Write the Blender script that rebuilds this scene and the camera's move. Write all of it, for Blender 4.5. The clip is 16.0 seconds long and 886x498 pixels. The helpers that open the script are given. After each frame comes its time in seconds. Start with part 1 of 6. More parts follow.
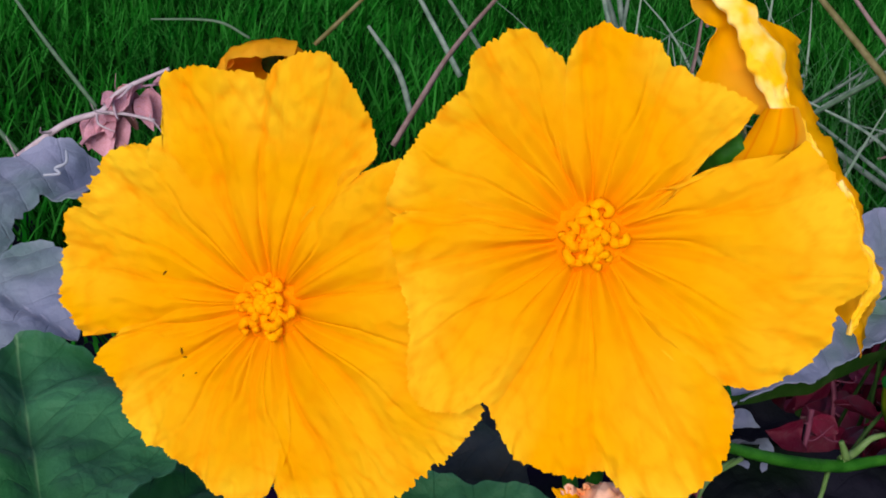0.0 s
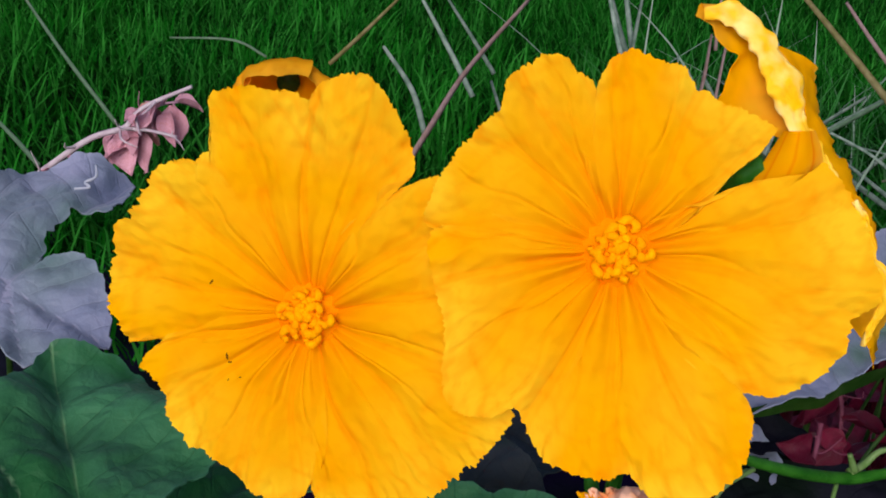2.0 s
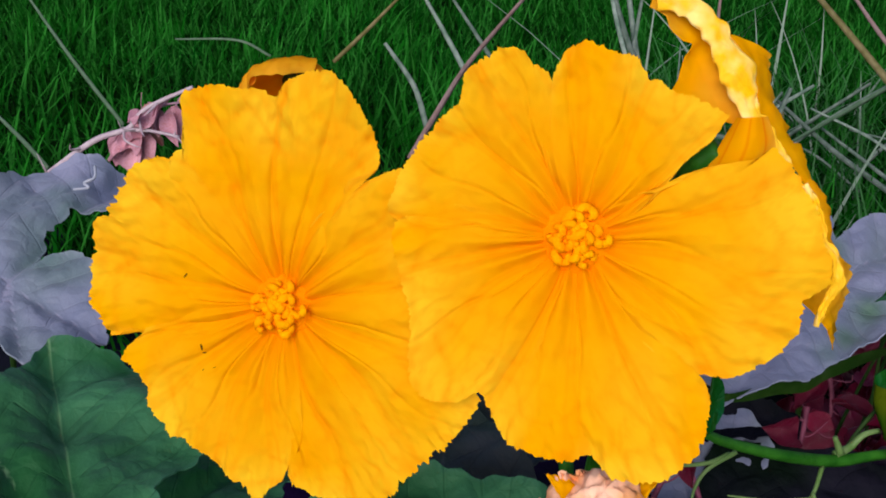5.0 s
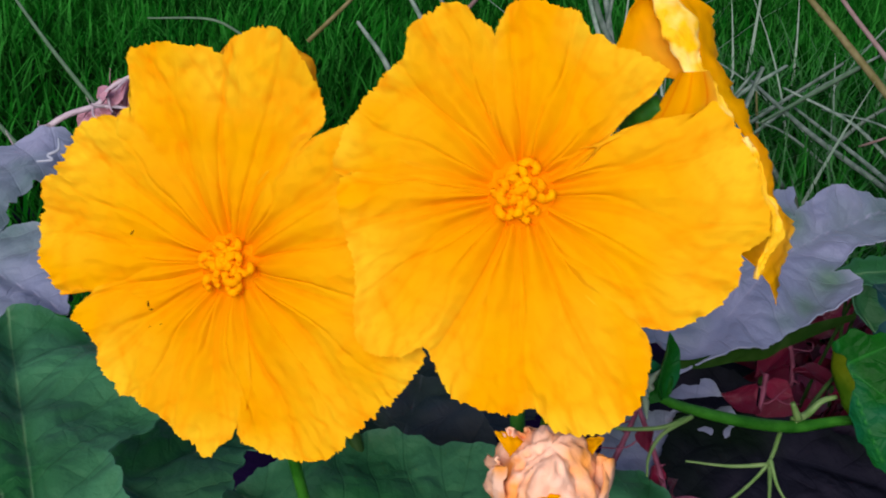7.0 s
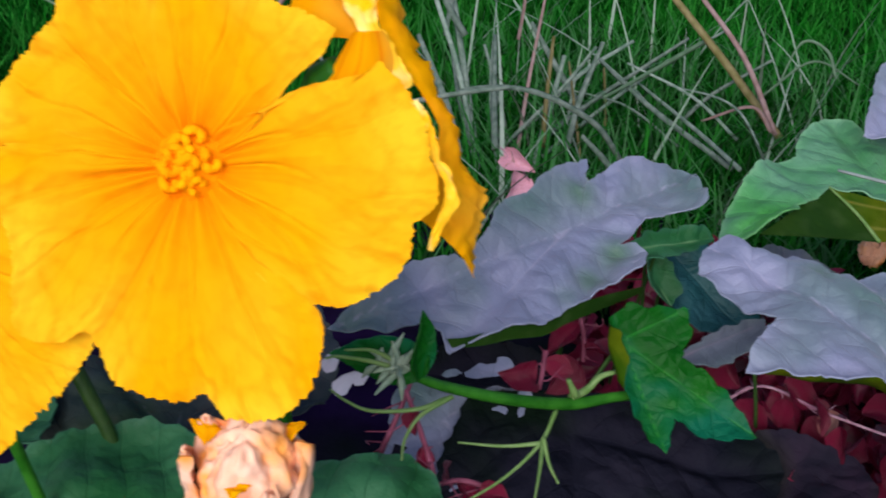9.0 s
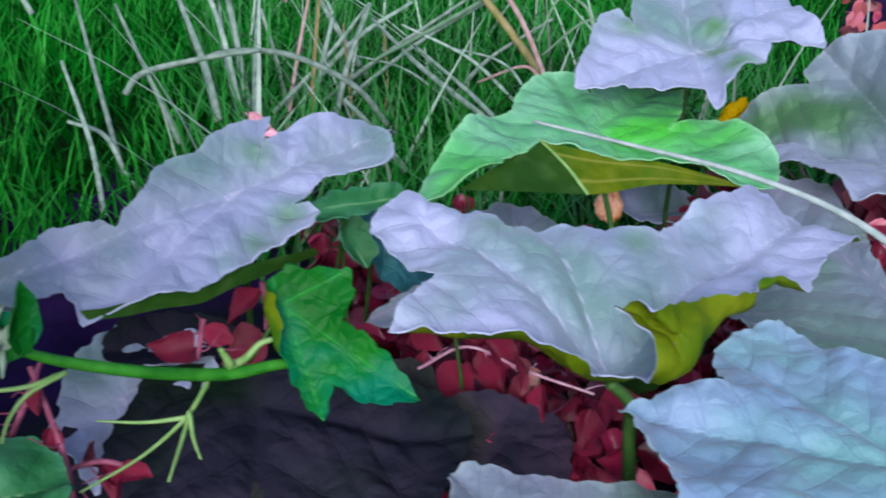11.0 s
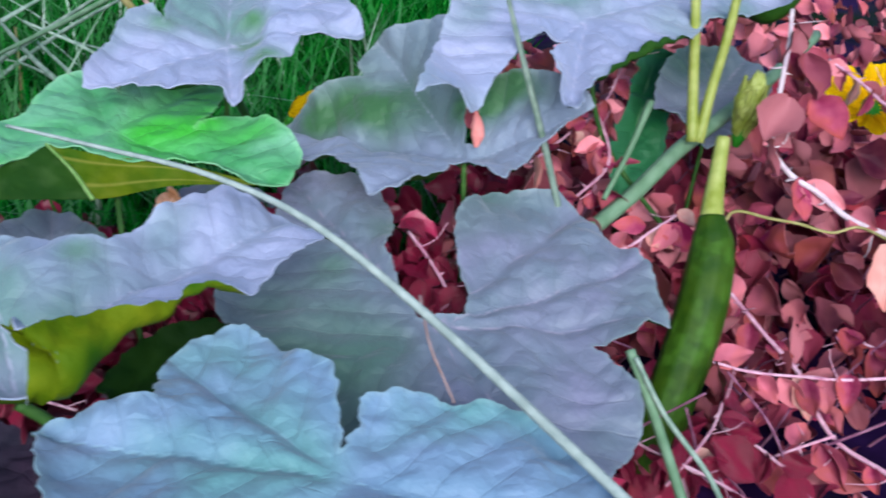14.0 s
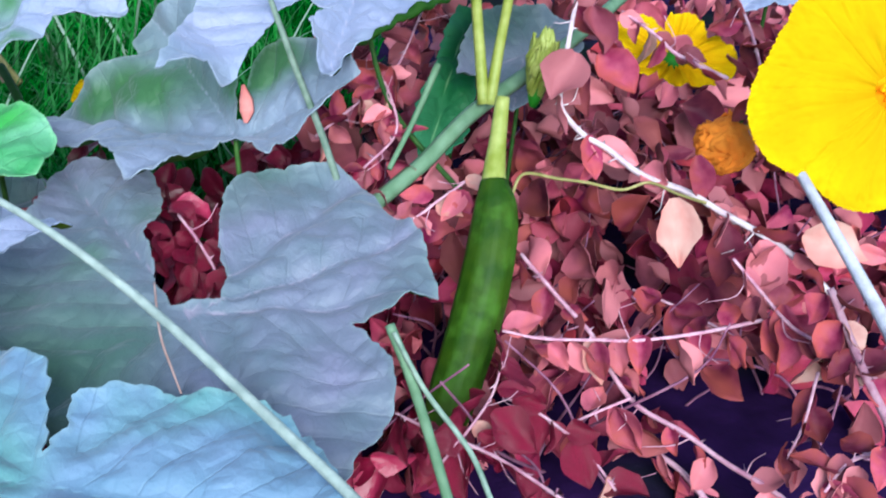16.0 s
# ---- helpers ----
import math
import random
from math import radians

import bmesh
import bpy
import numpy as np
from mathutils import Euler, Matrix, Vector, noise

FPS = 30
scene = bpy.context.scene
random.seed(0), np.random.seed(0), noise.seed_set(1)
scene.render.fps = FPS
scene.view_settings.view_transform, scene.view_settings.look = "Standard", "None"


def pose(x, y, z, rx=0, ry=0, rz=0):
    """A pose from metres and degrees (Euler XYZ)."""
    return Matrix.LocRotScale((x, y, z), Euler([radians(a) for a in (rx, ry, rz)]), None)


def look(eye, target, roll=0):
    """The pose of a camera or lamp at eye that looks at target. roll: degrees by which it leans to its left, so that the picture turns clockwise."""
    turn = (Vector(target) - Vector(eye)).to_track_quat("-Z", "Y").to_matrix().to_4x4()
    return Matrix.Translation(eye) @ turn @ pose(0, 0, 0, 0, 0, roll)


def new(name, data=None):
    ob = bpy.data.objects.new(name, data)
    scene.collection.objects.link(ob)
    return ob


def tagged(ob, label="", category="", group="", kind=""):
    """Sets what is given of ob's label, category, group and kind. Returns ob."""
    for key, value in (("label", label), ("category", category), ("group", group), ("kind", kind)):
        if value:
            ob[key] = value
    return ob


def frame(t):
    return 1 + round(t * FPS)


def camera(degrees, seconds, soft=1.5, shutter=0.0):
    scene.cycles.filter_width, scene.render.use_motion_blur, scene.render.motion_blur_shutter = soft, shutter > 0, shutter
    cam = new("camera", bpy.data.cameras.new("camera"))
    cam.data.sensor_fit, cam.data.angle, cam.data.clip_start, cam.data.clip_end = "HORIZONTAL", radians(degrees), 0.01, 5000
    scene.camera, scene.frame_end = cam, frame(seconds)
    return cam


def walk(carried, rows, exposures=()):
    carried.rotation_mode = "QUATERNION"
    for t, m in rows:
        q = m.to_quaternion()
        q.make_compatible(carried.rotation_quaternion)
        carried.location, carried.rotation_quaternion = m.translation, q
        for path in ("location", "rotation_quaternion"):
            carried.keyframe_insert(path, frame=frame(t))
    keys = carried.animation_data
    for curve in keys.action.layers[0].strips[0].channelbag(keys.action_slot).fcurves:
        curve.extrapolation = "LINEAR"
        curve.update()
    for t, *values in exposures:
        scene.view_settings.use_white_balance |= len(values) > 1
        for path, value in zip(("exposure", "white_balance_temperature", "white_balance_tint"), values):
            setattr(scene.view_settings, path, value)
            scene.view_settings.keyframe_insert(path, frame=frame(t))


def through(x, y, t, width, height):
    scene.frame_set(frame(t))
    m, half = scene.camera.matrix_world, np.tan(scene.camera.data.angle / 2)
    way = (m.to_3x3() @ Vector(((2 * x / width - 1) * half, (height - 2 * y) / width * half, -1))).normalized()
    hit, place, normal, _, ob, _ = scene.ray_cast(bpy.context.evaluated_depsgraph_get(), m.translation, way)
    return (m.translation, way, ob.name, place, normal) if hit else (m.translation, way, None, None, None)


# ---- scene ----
cam = camera(42.5, 16.0, soft=1.8, shutter=0.5)
PATH = [
    (0, (0.003, -0.013, 0.406), (-0.015, 1.798, -0.443), 4.6),
    (0.5, (0.001, -0.019, 0.403), (-0.021, 1.804, -0.42), 4.8),
    (1, (-0.001, -0.021, 0.408), (-0.023, 1.804, -0.411), 4.9),
    (1.5, (-0.005, -0.025, 0.406), (-0.019, 1.803, -0.406), 5.1),
    (2, (-0.005, -0.027, 0.41), (-0.027, 1.797, -0.409), 5.1),
    (2.5, (-0.004, -0.03, 0.409), (-0.02, 1.795, -0.408), 5.0),
    (3, (0.002, -0.032, 0.412), (-0.027, 1.793, -0.406), 4.4),
    (5.5, (0.011, -0.035, 0.413), (-0.055, 1.783, -0.417), 3.5),
    (6, (0.012, -0.037, 0.411), (-0.051, 1.784, -0.416), 3.4),
    (6.5, (0.015, -0.039, 0.409), (-0.044, 1.779, -0.423), 3.5),
    (7, (0.022, -0.038, 0.406), (-0.02, 1.775, -0.437), 3.7),
    (7.5, (0.032, -0.036, 0.403), (0.013, 1.778, -0.439), 3.7),
    (8, (0.046, -0.03, 0.404), (0.06, 1.783, -0.441), 4.0),
    (8.5, (0.064, -0.027, 0.401), (0.126, 1.783, -0.447), 4.3),
    (9, (0.081, -0.022, 0.4), (0.185, 1.781, -0.459), 4.6),
    (9.2, (0.088, -0.018, 0.4), (0.215, 1.779, -0.469), 5.0),
    (11.3, (0.188, -0.009, 0.388), (0.514, 1.757, -0.492), 5.5),
    (11.5, (0.197, -0.009, 0.387), (0.548, 1.753, -0.492), 5.9),
    (12, (0.226, -0.009, 0.391), (0.624, 1.744, -0.485), 6.1),
    (12.5, (0.252, -0.012, 0.396), (0.694, 1.734, -0.474), 6.4),
    (13, (0.281, -0.014, 0.403), (0.756, 1.723, -0.467), 6.4),
    (13.5, (0.304, -0.015, 0.411), (0.814, 1.706, -0.471), 6.4),
    (14, (0.325, -0.02, 0.402), (0.894, 1.687, -0.471), 6.4),
    (14.5, (0.36, -0.021, 0.404), (0.992, 1.665, -0.466), 6.1),
    (15, (0.401, -0.025, 0.412), (1.043, 1.657, -0.458), 4.4),
    (15.5, (0.411, -0.028, 0.398), (1.083, 1.651, -0.457), 3.9),
    (16, (0.412, -0.027, 0.398), (1.052, 1.64, -0.503), 4.0),
]
EXPOSURES = [(0.0, -0.08, 6500, 10), (6.0, -0.08, 6500, 10), (8.0, -0.08, 6500, 10), (9.1, 0.24, 6300, 9), (10.2, 0.6, 6200, 8), (11.3, 1.16, 5900, 5), (14.0, 1.08, 5850, 0), (14.6, 1.22, 5700, -3), (16.0, 1.34, 5650, -8)]
walk(cam, [(t, look(eye, target, roll)) for t, eye, target, roll in PATH], EXPOSURES)

from mathutils.geometry import delaunay_2d_cdt

# ---------------------------------------------------------------- light
world = bpy.data.worlds.new("sky")
scene.world = world
world.use_nodes = True
wn = world.node_tree.nodes
sky = wn.new("ShaderNodeTexSky")
sky.sky_type, sky.sun_disc = "NISHITA", False
sky.sun_elevation, sky.sun_rotation = radians(32), radians(193)
wn["Background"].inputs["Strength"].default_value = 0.11
world.node_tree.links.new(sky.outputs[0], wn["Background"].inputs["Color"])
sun = new("sun", bpy.data.lights.new("sun", "SUN"))
sun.data.energy, sun.data.angle, sun.data.color = 3.2, radians(40), (1.0, 0.98, 0.96)
sun.matrix_world = look((-0.5, -2.4, 1.75), (0.1, 0.3, 0.2))

GROUND = 0.05

# ---------------------------------------------------------------- materials


def material(name, low, high, scale=40.0, rough=0.6, spec=0.3, bump=0.2, fine=300.0, vary=0.15, patch=None, patch_scale=14.0,
             vein=None, rim=None, through=None, sheen=0.0, other=None, island=False, quilt=0.0, bare=(0.035, 0.105, 0.03)):
    """Two-tone surface: fine grain, broad patches, an own shade per object; vein, rim and the green where no sky sheen
    is painted come from the mesh's own attributes.
    """
    m = bpy.data.materials.new(name)
    m.use_nodes = True
    nt = m.node_tree
    n, l = nt.nodes, nt.links
    p = n["Principled BSDF"]
    tc = n.new("ShaderNodeTexCoord")

    def noise_node(s, detail):
        k = n.new("ShaderNodeTexNoise")
        k.inputs["Scale"].default_value, k.inputs["Detail"].default_value = s, detail
        l.new(tc.outputs["Object"], k.inputs["Vector"])
        return k

    def mix(fac, a, b):
        k = n.new("ShaderNodeMix")
        k.data_type = "RGBA"
        for socket, value in ((k.inputs[0], fac), (k.inputs[6], a), (k.inputs[7], b)):
            if isinstance(value, bpy.types.NodeSocket):
                l.new(value, socket)
            else:
                socket.default_value = (*value, 1) if isinstance(value, tuple) else value
        return k.outputs[2]

    def ramp(value, a, b):
        k = n.new("ShaderNodeMapRange")
        k.inputs["From Min"].default_value, k.inputs["From Max"].default_value = a, b
        l.new(value, k.inputs["Value"])
        return k.outputs["Result"]

    broad, grain = noise_node(scale, 4), noise_node(fine, 3)
    colour = mix(ramp(broad.outputs["Fac"], 0.35, 0.65), low, high)
    if patch:
        colour = mix(ramp(noise_node(patch_scale, 2).outputs["Fac"], 0.47, 0.66), colour, patch)
    if quilt:
        warp = n.new("ShaderNodeMix")
        warp.data_type = "VECTOR"
        warp.inputs[0].default_value = 0.008
        l.new(tc.outputs["Object"], warp.inputs[4])
        l.new(noise_node(30, 1).outputs["Color"], warp.inputs[5])
        cell = n.new("ShaderNodeTexVoronoi")
        cell.feature = "DISTANCE_TO_EDGE"
        cell.inputs["Scale"].default_value = quilt
        l.new(warp.outputs[1], cell.inputs["Vector"])
        small = n.new("ShaderNodeTexVoronoi")
        small.feature = "DISTANCE_TO_EDGE"
        small.inputs["Scale"].default_value = quilt * 3.1
        l.new(warp.outputs[1], small.inputs["Vector"])
        # Creases between cells are darkened in the colour, painted shade over the bump.
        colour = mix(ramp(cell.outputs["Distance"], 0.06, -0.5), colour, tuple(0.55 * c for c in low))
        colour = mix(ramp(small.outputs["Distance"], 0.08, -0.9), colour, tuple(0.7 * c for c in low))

        def calc(op, a, b):
            k = n.new("ShaderNodeMath")
            k.operation = op
            for socket, value in zip(k.inputs, (a, b)):
                if isinstance(value, bpy.types.NodeSocket):
                    l.new(value, socket)
                else:
                    socket.default_value = value
            return k.outputs[0]

        def field(key):
            k = n.new("ShaderNodeAttribute")
            k.attribute_name = key
            return k.outputs["Fac"]

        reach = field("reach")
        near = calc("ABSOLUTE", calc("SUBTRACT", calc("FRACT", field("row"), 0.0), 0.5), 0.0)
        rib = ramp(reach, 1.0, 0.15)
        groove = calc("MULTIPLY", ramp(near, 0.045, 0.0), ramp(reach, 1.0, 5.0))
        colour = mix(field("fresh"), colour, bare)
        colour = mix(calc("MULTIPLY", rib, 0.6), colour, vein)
        # Side grooves get the same painted shade.
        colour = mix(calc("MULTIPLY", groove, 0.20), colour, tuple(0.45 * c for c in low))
    if rim:
        a = n.new("ShaderNodeAttribute")
        a.attribute_name = "rim"
        colour = mix(a.outputs["Fac"], colour, rim)
    if vein and not quilt:
        a = n.new("ShaderNodeAttribute")
        a.attribute_name = "vein"
        colour = mix(a.outputs["Fac"], colour, vein)
    if island:
        info = n.new("ShaderNodeNewGeometry")
        chance = info.outputs["Random Per Island"]
    else:
        info = n.new("ShaderNodeObjectInfo")
        chance = info.outputs["Random"]
    if other:
        spin = n.new("ShaderNodeMath")
        spin.operation = "FRACT"
        turn = n.new("ShaderNodeMath")
        turn.operation = "MULTIPLY"
        turn.inputs[1].default_value = 7.31
        l.new(chance, turn.inputs[0])
        l.new(turn.outputs[0], spin.inputs[0])
        colour = mix(ramp(spin.outputs[0], 0.35, 0.95), colour, other)
    hsv = n.new("ShaderNodeHueSaturation")
    l.new(colour, hsv.inputs["Color"])
    k = n.new("ShaderNodeMapRange")
    k.inputs["To Min"].default_value, k.inputs["To Max"].default_value = 1 - vary, 1 + vary
    l.new(chance, k.inputs["Value"])
    l.new(k.outputs["Result"], hsv.inputs["Value"])
    l.new(hsv.outputs["Color"], p.inputs["Base Color"])
    p.inputs["Roughness"].default_value = rough
    p.inputs["Sheen Weight"].default_value = sheen
    p.inputs["Sheen Tint"].default_value = (0.85, 0.85, 1.0, 1.0)
    p.inputs["Specular IOR Level"].default_value = spec
    b = n.new("ShaderNodeBump")
    b.inputs["Strength"].default_value, b.inputs["Distance"].default_value = bump, 0.001
    l.new(grain.outputs["Fac"], b.inputs["Height"])
    if quilt:
        pillow = n.new("ShaderNodeBump")
        pillow.inputs["Strength"].default_value, pillow.inputs["Distance"].default_value = 0.45, 0.0012
        swell = calc("SUBTRACT", ramp(cell.outputs["Distance"], 0.0, 0.32), calc("MULTIPLY", groove, 0.55))
        l.new(calc("SUBTRACT", swell, calc("MULTIPLY", rib, 0.7)), pillow.inputs["Height"])
        fine_pillow = n.new("ShaderNodeBump")
        fine_pillow.inputs["Strength"].default_value, fine_pillow.inputs["Distance"].default_value = 0.2, 0.0003
        l.new(ramp(small.outputs["Distance"], 0.0, 0.3), fine_pillow.inputs["Height"])
        l.new(pillow.outputs["Normal"], fine_pillow.inputs["Normal"])
        l.new(fine_pillow.outputs["Normal"], b.inputs["Normal"])
    l.new(b.outputs["Normal"], p.inputs["Normal"])
    if through:
        t = n.new("ShaderNodeBsdfTranslucent")
        l.new(hsv.outputs["Color"], t.inputs["Color"])
        s = n.new("ShaderNodeMixShader")
        s.inputs[0].default_value = through
        l.new(p.outputs[0], s.inputs[1])
        l.new(t.outputs[0], s.inputs[2])
        l.new(s.outputs[0], n["Material Output"].inputs["Surface"])
    return m


# Sky sheen on green leaves is put into these lilac, blue and grey tones.
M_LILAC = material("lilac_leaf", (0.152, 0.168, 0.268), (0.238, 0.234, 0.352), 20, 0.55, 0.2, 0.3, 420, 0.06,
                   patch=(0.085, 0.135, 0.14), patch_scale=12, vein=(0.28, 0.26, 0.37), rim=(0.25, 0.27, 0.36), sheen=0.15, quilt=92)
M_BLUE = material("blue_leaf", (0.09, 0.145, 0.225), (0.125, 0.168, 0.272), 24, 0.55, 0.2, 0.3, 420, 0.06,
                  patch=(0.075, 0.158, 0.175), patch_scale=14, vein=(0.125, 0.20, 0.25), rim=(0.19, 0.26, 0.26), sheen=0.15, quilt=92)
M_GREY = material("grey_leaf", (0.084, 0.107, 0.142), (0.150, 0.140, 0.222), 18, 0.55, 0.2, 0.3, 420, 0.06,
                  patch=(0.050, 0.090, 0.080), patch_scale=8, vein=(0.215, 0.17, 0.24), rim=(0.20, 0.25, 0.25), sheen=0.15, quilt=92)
M_GREYSHEEN = material("grey_sheen_leaf", (0.105, 0.125, 0.18), (0.155, 0.165, 0.25), 18, 0.55, 0.2, 0.3, 420, 0.06,
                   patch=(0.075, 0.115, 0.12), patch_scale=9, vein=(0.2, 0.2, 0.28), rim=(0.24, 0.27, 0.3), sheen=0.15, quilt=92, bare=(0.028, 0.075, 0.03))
# Dull tones that hold the shade between and behind the flowers.
M_SHADE = material("shaded_dull_leaf", (0.028, 0.036, 0.040), (0.060, 0.066, 0.080), 26, 0.6, 0.1, 0.4, 300, 0.08, patch=(0.018, 0.040, 0.018), patch_scale=15, vein=(0.08, 0.09, 0.10), quilt=92)
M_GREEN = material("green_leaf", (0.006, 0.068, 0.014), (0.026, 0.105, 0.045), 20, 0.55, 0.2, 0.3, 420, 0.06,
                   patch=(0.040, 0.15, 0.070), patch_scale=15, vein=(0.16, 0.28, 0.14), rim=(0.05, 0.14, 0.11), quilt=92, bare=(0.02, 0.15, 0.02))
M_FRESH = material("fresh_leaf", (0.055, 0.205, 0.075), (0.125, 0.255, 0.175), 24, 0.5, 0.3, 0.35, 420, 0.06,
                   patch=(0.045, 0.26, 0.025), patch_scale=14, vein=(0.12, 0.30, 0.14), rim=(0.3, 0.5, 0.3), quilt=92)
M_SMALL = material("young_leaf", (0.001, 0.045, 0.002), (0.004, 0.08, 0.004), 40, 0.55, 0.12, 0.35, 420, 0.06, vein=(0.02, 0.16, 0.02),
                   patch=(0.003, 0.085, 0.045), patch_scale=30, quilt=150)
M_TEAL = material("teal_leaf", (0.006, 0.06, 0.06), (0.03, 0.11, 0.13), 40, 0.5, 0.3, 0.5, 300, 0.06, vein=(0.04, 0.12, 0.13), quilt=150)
# Leaves low under the vine: their deep shade is put into these dark tones.
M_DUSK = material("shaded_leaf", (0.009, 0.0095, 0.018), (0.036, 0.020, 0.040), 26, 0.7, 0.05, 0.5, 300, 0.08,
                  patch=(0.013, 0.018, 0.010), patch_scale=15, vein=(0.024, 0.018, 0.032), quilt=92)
M_DEEPSHADE = material("deep_shade_leaf", (0.0056, 0.0060, 0.012), (0.015, 0.013, 0.023), 26, 0.7, 0.03, 0.5, 300, 0.08,
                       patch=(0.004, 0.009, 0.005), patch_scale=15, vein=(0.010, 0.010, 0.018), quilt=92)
M_UNDER = material("leaf_underside", (0.038, 0.062, 0.0), (0.085, 0.100, 0.002), 60, 0.7, 0.06, 0.7, 260, 0.1, patch=(0.022, 0.058, 0.001), patch_scale=32, vein=(0.13, 0.13, 0.02))
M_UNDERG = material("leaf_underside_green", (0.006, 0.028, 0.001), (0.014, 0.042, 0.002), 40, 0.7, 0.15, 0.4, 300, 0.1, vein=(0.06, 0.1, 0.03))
M_PETAL = material("petal", (0.95, 0.425, 0.0), (0.97, 0.475, 0.0), 50, 0.8, 0.02, 0.5, 170, 0.02,
                   vein=(0.95, 0.325, 0.0), rim=(0.98, 0.60, 0.02), through=0.3)
M_BACKPETAL = material("outer_petal", (0.96, 0.46, 0.0), (0.98, 0.52, 0.0), 60, 0.8, 0.02, 0.5, 260, 0.02,
                       vein=(0.90, 0.28, 0.0), rim=(0.98, 0.66, 0.10), through=0.5)
M_LIP = material("rolled_petal_edge", (0.95, 0.46, 0.0), (0.97, 0.54, 0.03), 90, 0.8, 0.05, 0.6, 400, 0.02, patch=(0.96, 0.70, 0.22), patch_scale=120)
M_LEMON = material("lemon_petal", (0.42, 0.255, 0.0), (0.46, 0.285, 0.0), 60, 0.8, 0.02, 0.35, 260, 0.02,
                   vein=(0.46, 0.25, 0.0), rim=(0.50, 0.34, 0.0), through=0.2)
M_GOLD = material("golden_petal", (0.62, 0.36, 0.0), (0.68, 0.41, 0.0), 60, 0.8, 0.02, 0.4, 260, 0.02, vein=(0.6, 0.3, 0.0), rim=(0.7, 0.46, 0.0), through=0.3)
M_DISC = material("flower_disc", (0.93, 0.25, 0.0), (0.95, 0.30, 0.0), 200, 0.85, 0.03, 0.5, 900, 0.05)
M_ANTHER = material("anther", (0.93, 0.29, 0.0), (0.95, 0.37, 0.0), 200, 0.85, 0.03, 0.5, 900, 0.05)
M_PEACH = material("wilted_petal", (0.84, 0.43, 0.28), (0.90, 0.54, 0.40), 90, 0.8, 0.1, 0.5, 400, 0.05, patch=(0.88, 0.33, 0.07), patch_scale=70)
M_ORANGE = material("orange_petal", (0.75, 0.19, 0.02), (0.8, 0.25, 0.03), 80, 0.8, 0.1, 0.4, 500, 0.05)
M_STEM = material("vine_stem", (0.010, 0.085, 0.004), (0.03, 0.15, 0.012), 120, 0.55, 0.15, 0.3, 600, 0.08)
# Darker copy of the vine stem; shade among the leaves is in its colour.
M_SHADEDSTEM = material("shaded_stem", (0.012, 0.04, 0.006), (0.03, 0.07, 0.012), 120, 0.6, 0.2, 0.3, 600, 0.08)
M_HAIR = material("hairy_bud", (0.15, 0.21, 0.15), (0.24, 0.30, 0.24), 200, 0.7, 0.2, 0.6, 900, 0.15)
M_DULLSTEM = material("dull_stem", (0.075, 0.13, 0.075), (0.11, 0.17, 0.11), 120, 0.55, 0.25, 0.3, 600, 0.08)
M_TENDRIL = material("tendril", (0.09, 0.17, 0.04), (0.15, 0.23, 0.08), 150, 0.5, 0.25, 0.2, 700, 0.1)
M_FRUIT = material("fruit_skin", (0.010, 0.032, 0.0), (0.026, 0.052, 0.001), 70, 0.6, 0.15, 0.25, 500, 0.02,
                   patch=(0.032, 0.075, 0.005), patch_scale=90)
M_NECK = material("fruit_neck", (0.15, 0.17, 0.02), (0.24, 0.25, 0.07), 120, 0.5, 0.3, 0.2, 600, 0.04)
M_STRAW = material("straw", (0.09, 0.135, 0.105), (0.20, 0.24, 0.21), 150, 0.7, 0.2, 0.4, 900, 0.25)
M_PALESTRAW = material("pale_straw", (0.17, 0.20, 0.20), (0.25, 0.28, 0.28), 150, 0.7, 0.2, 0.4, 900, 0.1)
M_LILACSTALK = material("lilac_stalk", (0.30, 0.28, 0.37), (0.42, 0.40, 0.48), 150, 0.7, 0.2, 0.4, 900, 0.1)
M_TAN = material("tan_stalk", (0.13, 0.11, 0.035), (0.21, 0.17, 0.08), 120, 0.7, 0.2, 0.4, 900, 0.25)
M_ROSE = material("rose_stalk", (0.20, 0.12, 0.11), (0.27, 0.18, 0.18), 120, 0.7, 0.2, 0.4, 900, 0.2)
M_TWIG = material("dry_twig", (0.30, 0.12, 0.19), (0.45, 0.26, 0.34), 130, 0.7, 0.2, 0.5, 900, 0.2)
M_ROSY = material("rosy_stem", (0.10, 0.018, 0.04), (0.20, 0.05, 0.09), 130, 0.6, 0.2, 0.4, 900, 0.2)
M_BLEACHED = material("bleached_twig", (0.38, 0.27, 0.33), (0.52, 0.42, 0.47), 130, 0.7, 0.2, 0.5, 900, 0.1)
M_DIMTWIG = material("dim_twig", (0.12, 0.035, 0.08), (0.24, 0.10, 0.17), 130, 0.7, 0.1, 0.4, 900, 0.2)
M_DRY = material("dried_leaf", (0.14, 0.008, 0.042), (0.26, 0.045, 0.085), 2.2, 0.6, 0.15, 0.25, 9, 0.5,
                 patch=(0.28, 0.05, 0.05), patch_scale=1.6, through=0.2, other=(0.46, 0.145, 0.18))
M_DRYDEEP = material("dried_foliage", (0.11, 0.005, 0.036), (0.38, 0.075, 0.115), 40, 0.6, 0.2, 0.25, 300, 0.6,
                     patch=(0.26, 0.05, 0.045), patch_scale=34, through=0.2, other=(0.52, 0.165, 0.20), island=True)
# Low shrub leaves: wine red, with the shade down there darkening the colour.
M_DRYWINE = material("wine_red_shaded_leaf", (0.085, 0.002, 0.020), (0.22, 0.016, 0.055), 60, 0.6, 0.15, 0.4, 300, 0.5,
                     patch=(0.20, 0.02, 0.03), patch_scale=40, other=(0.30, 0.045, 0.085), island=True)
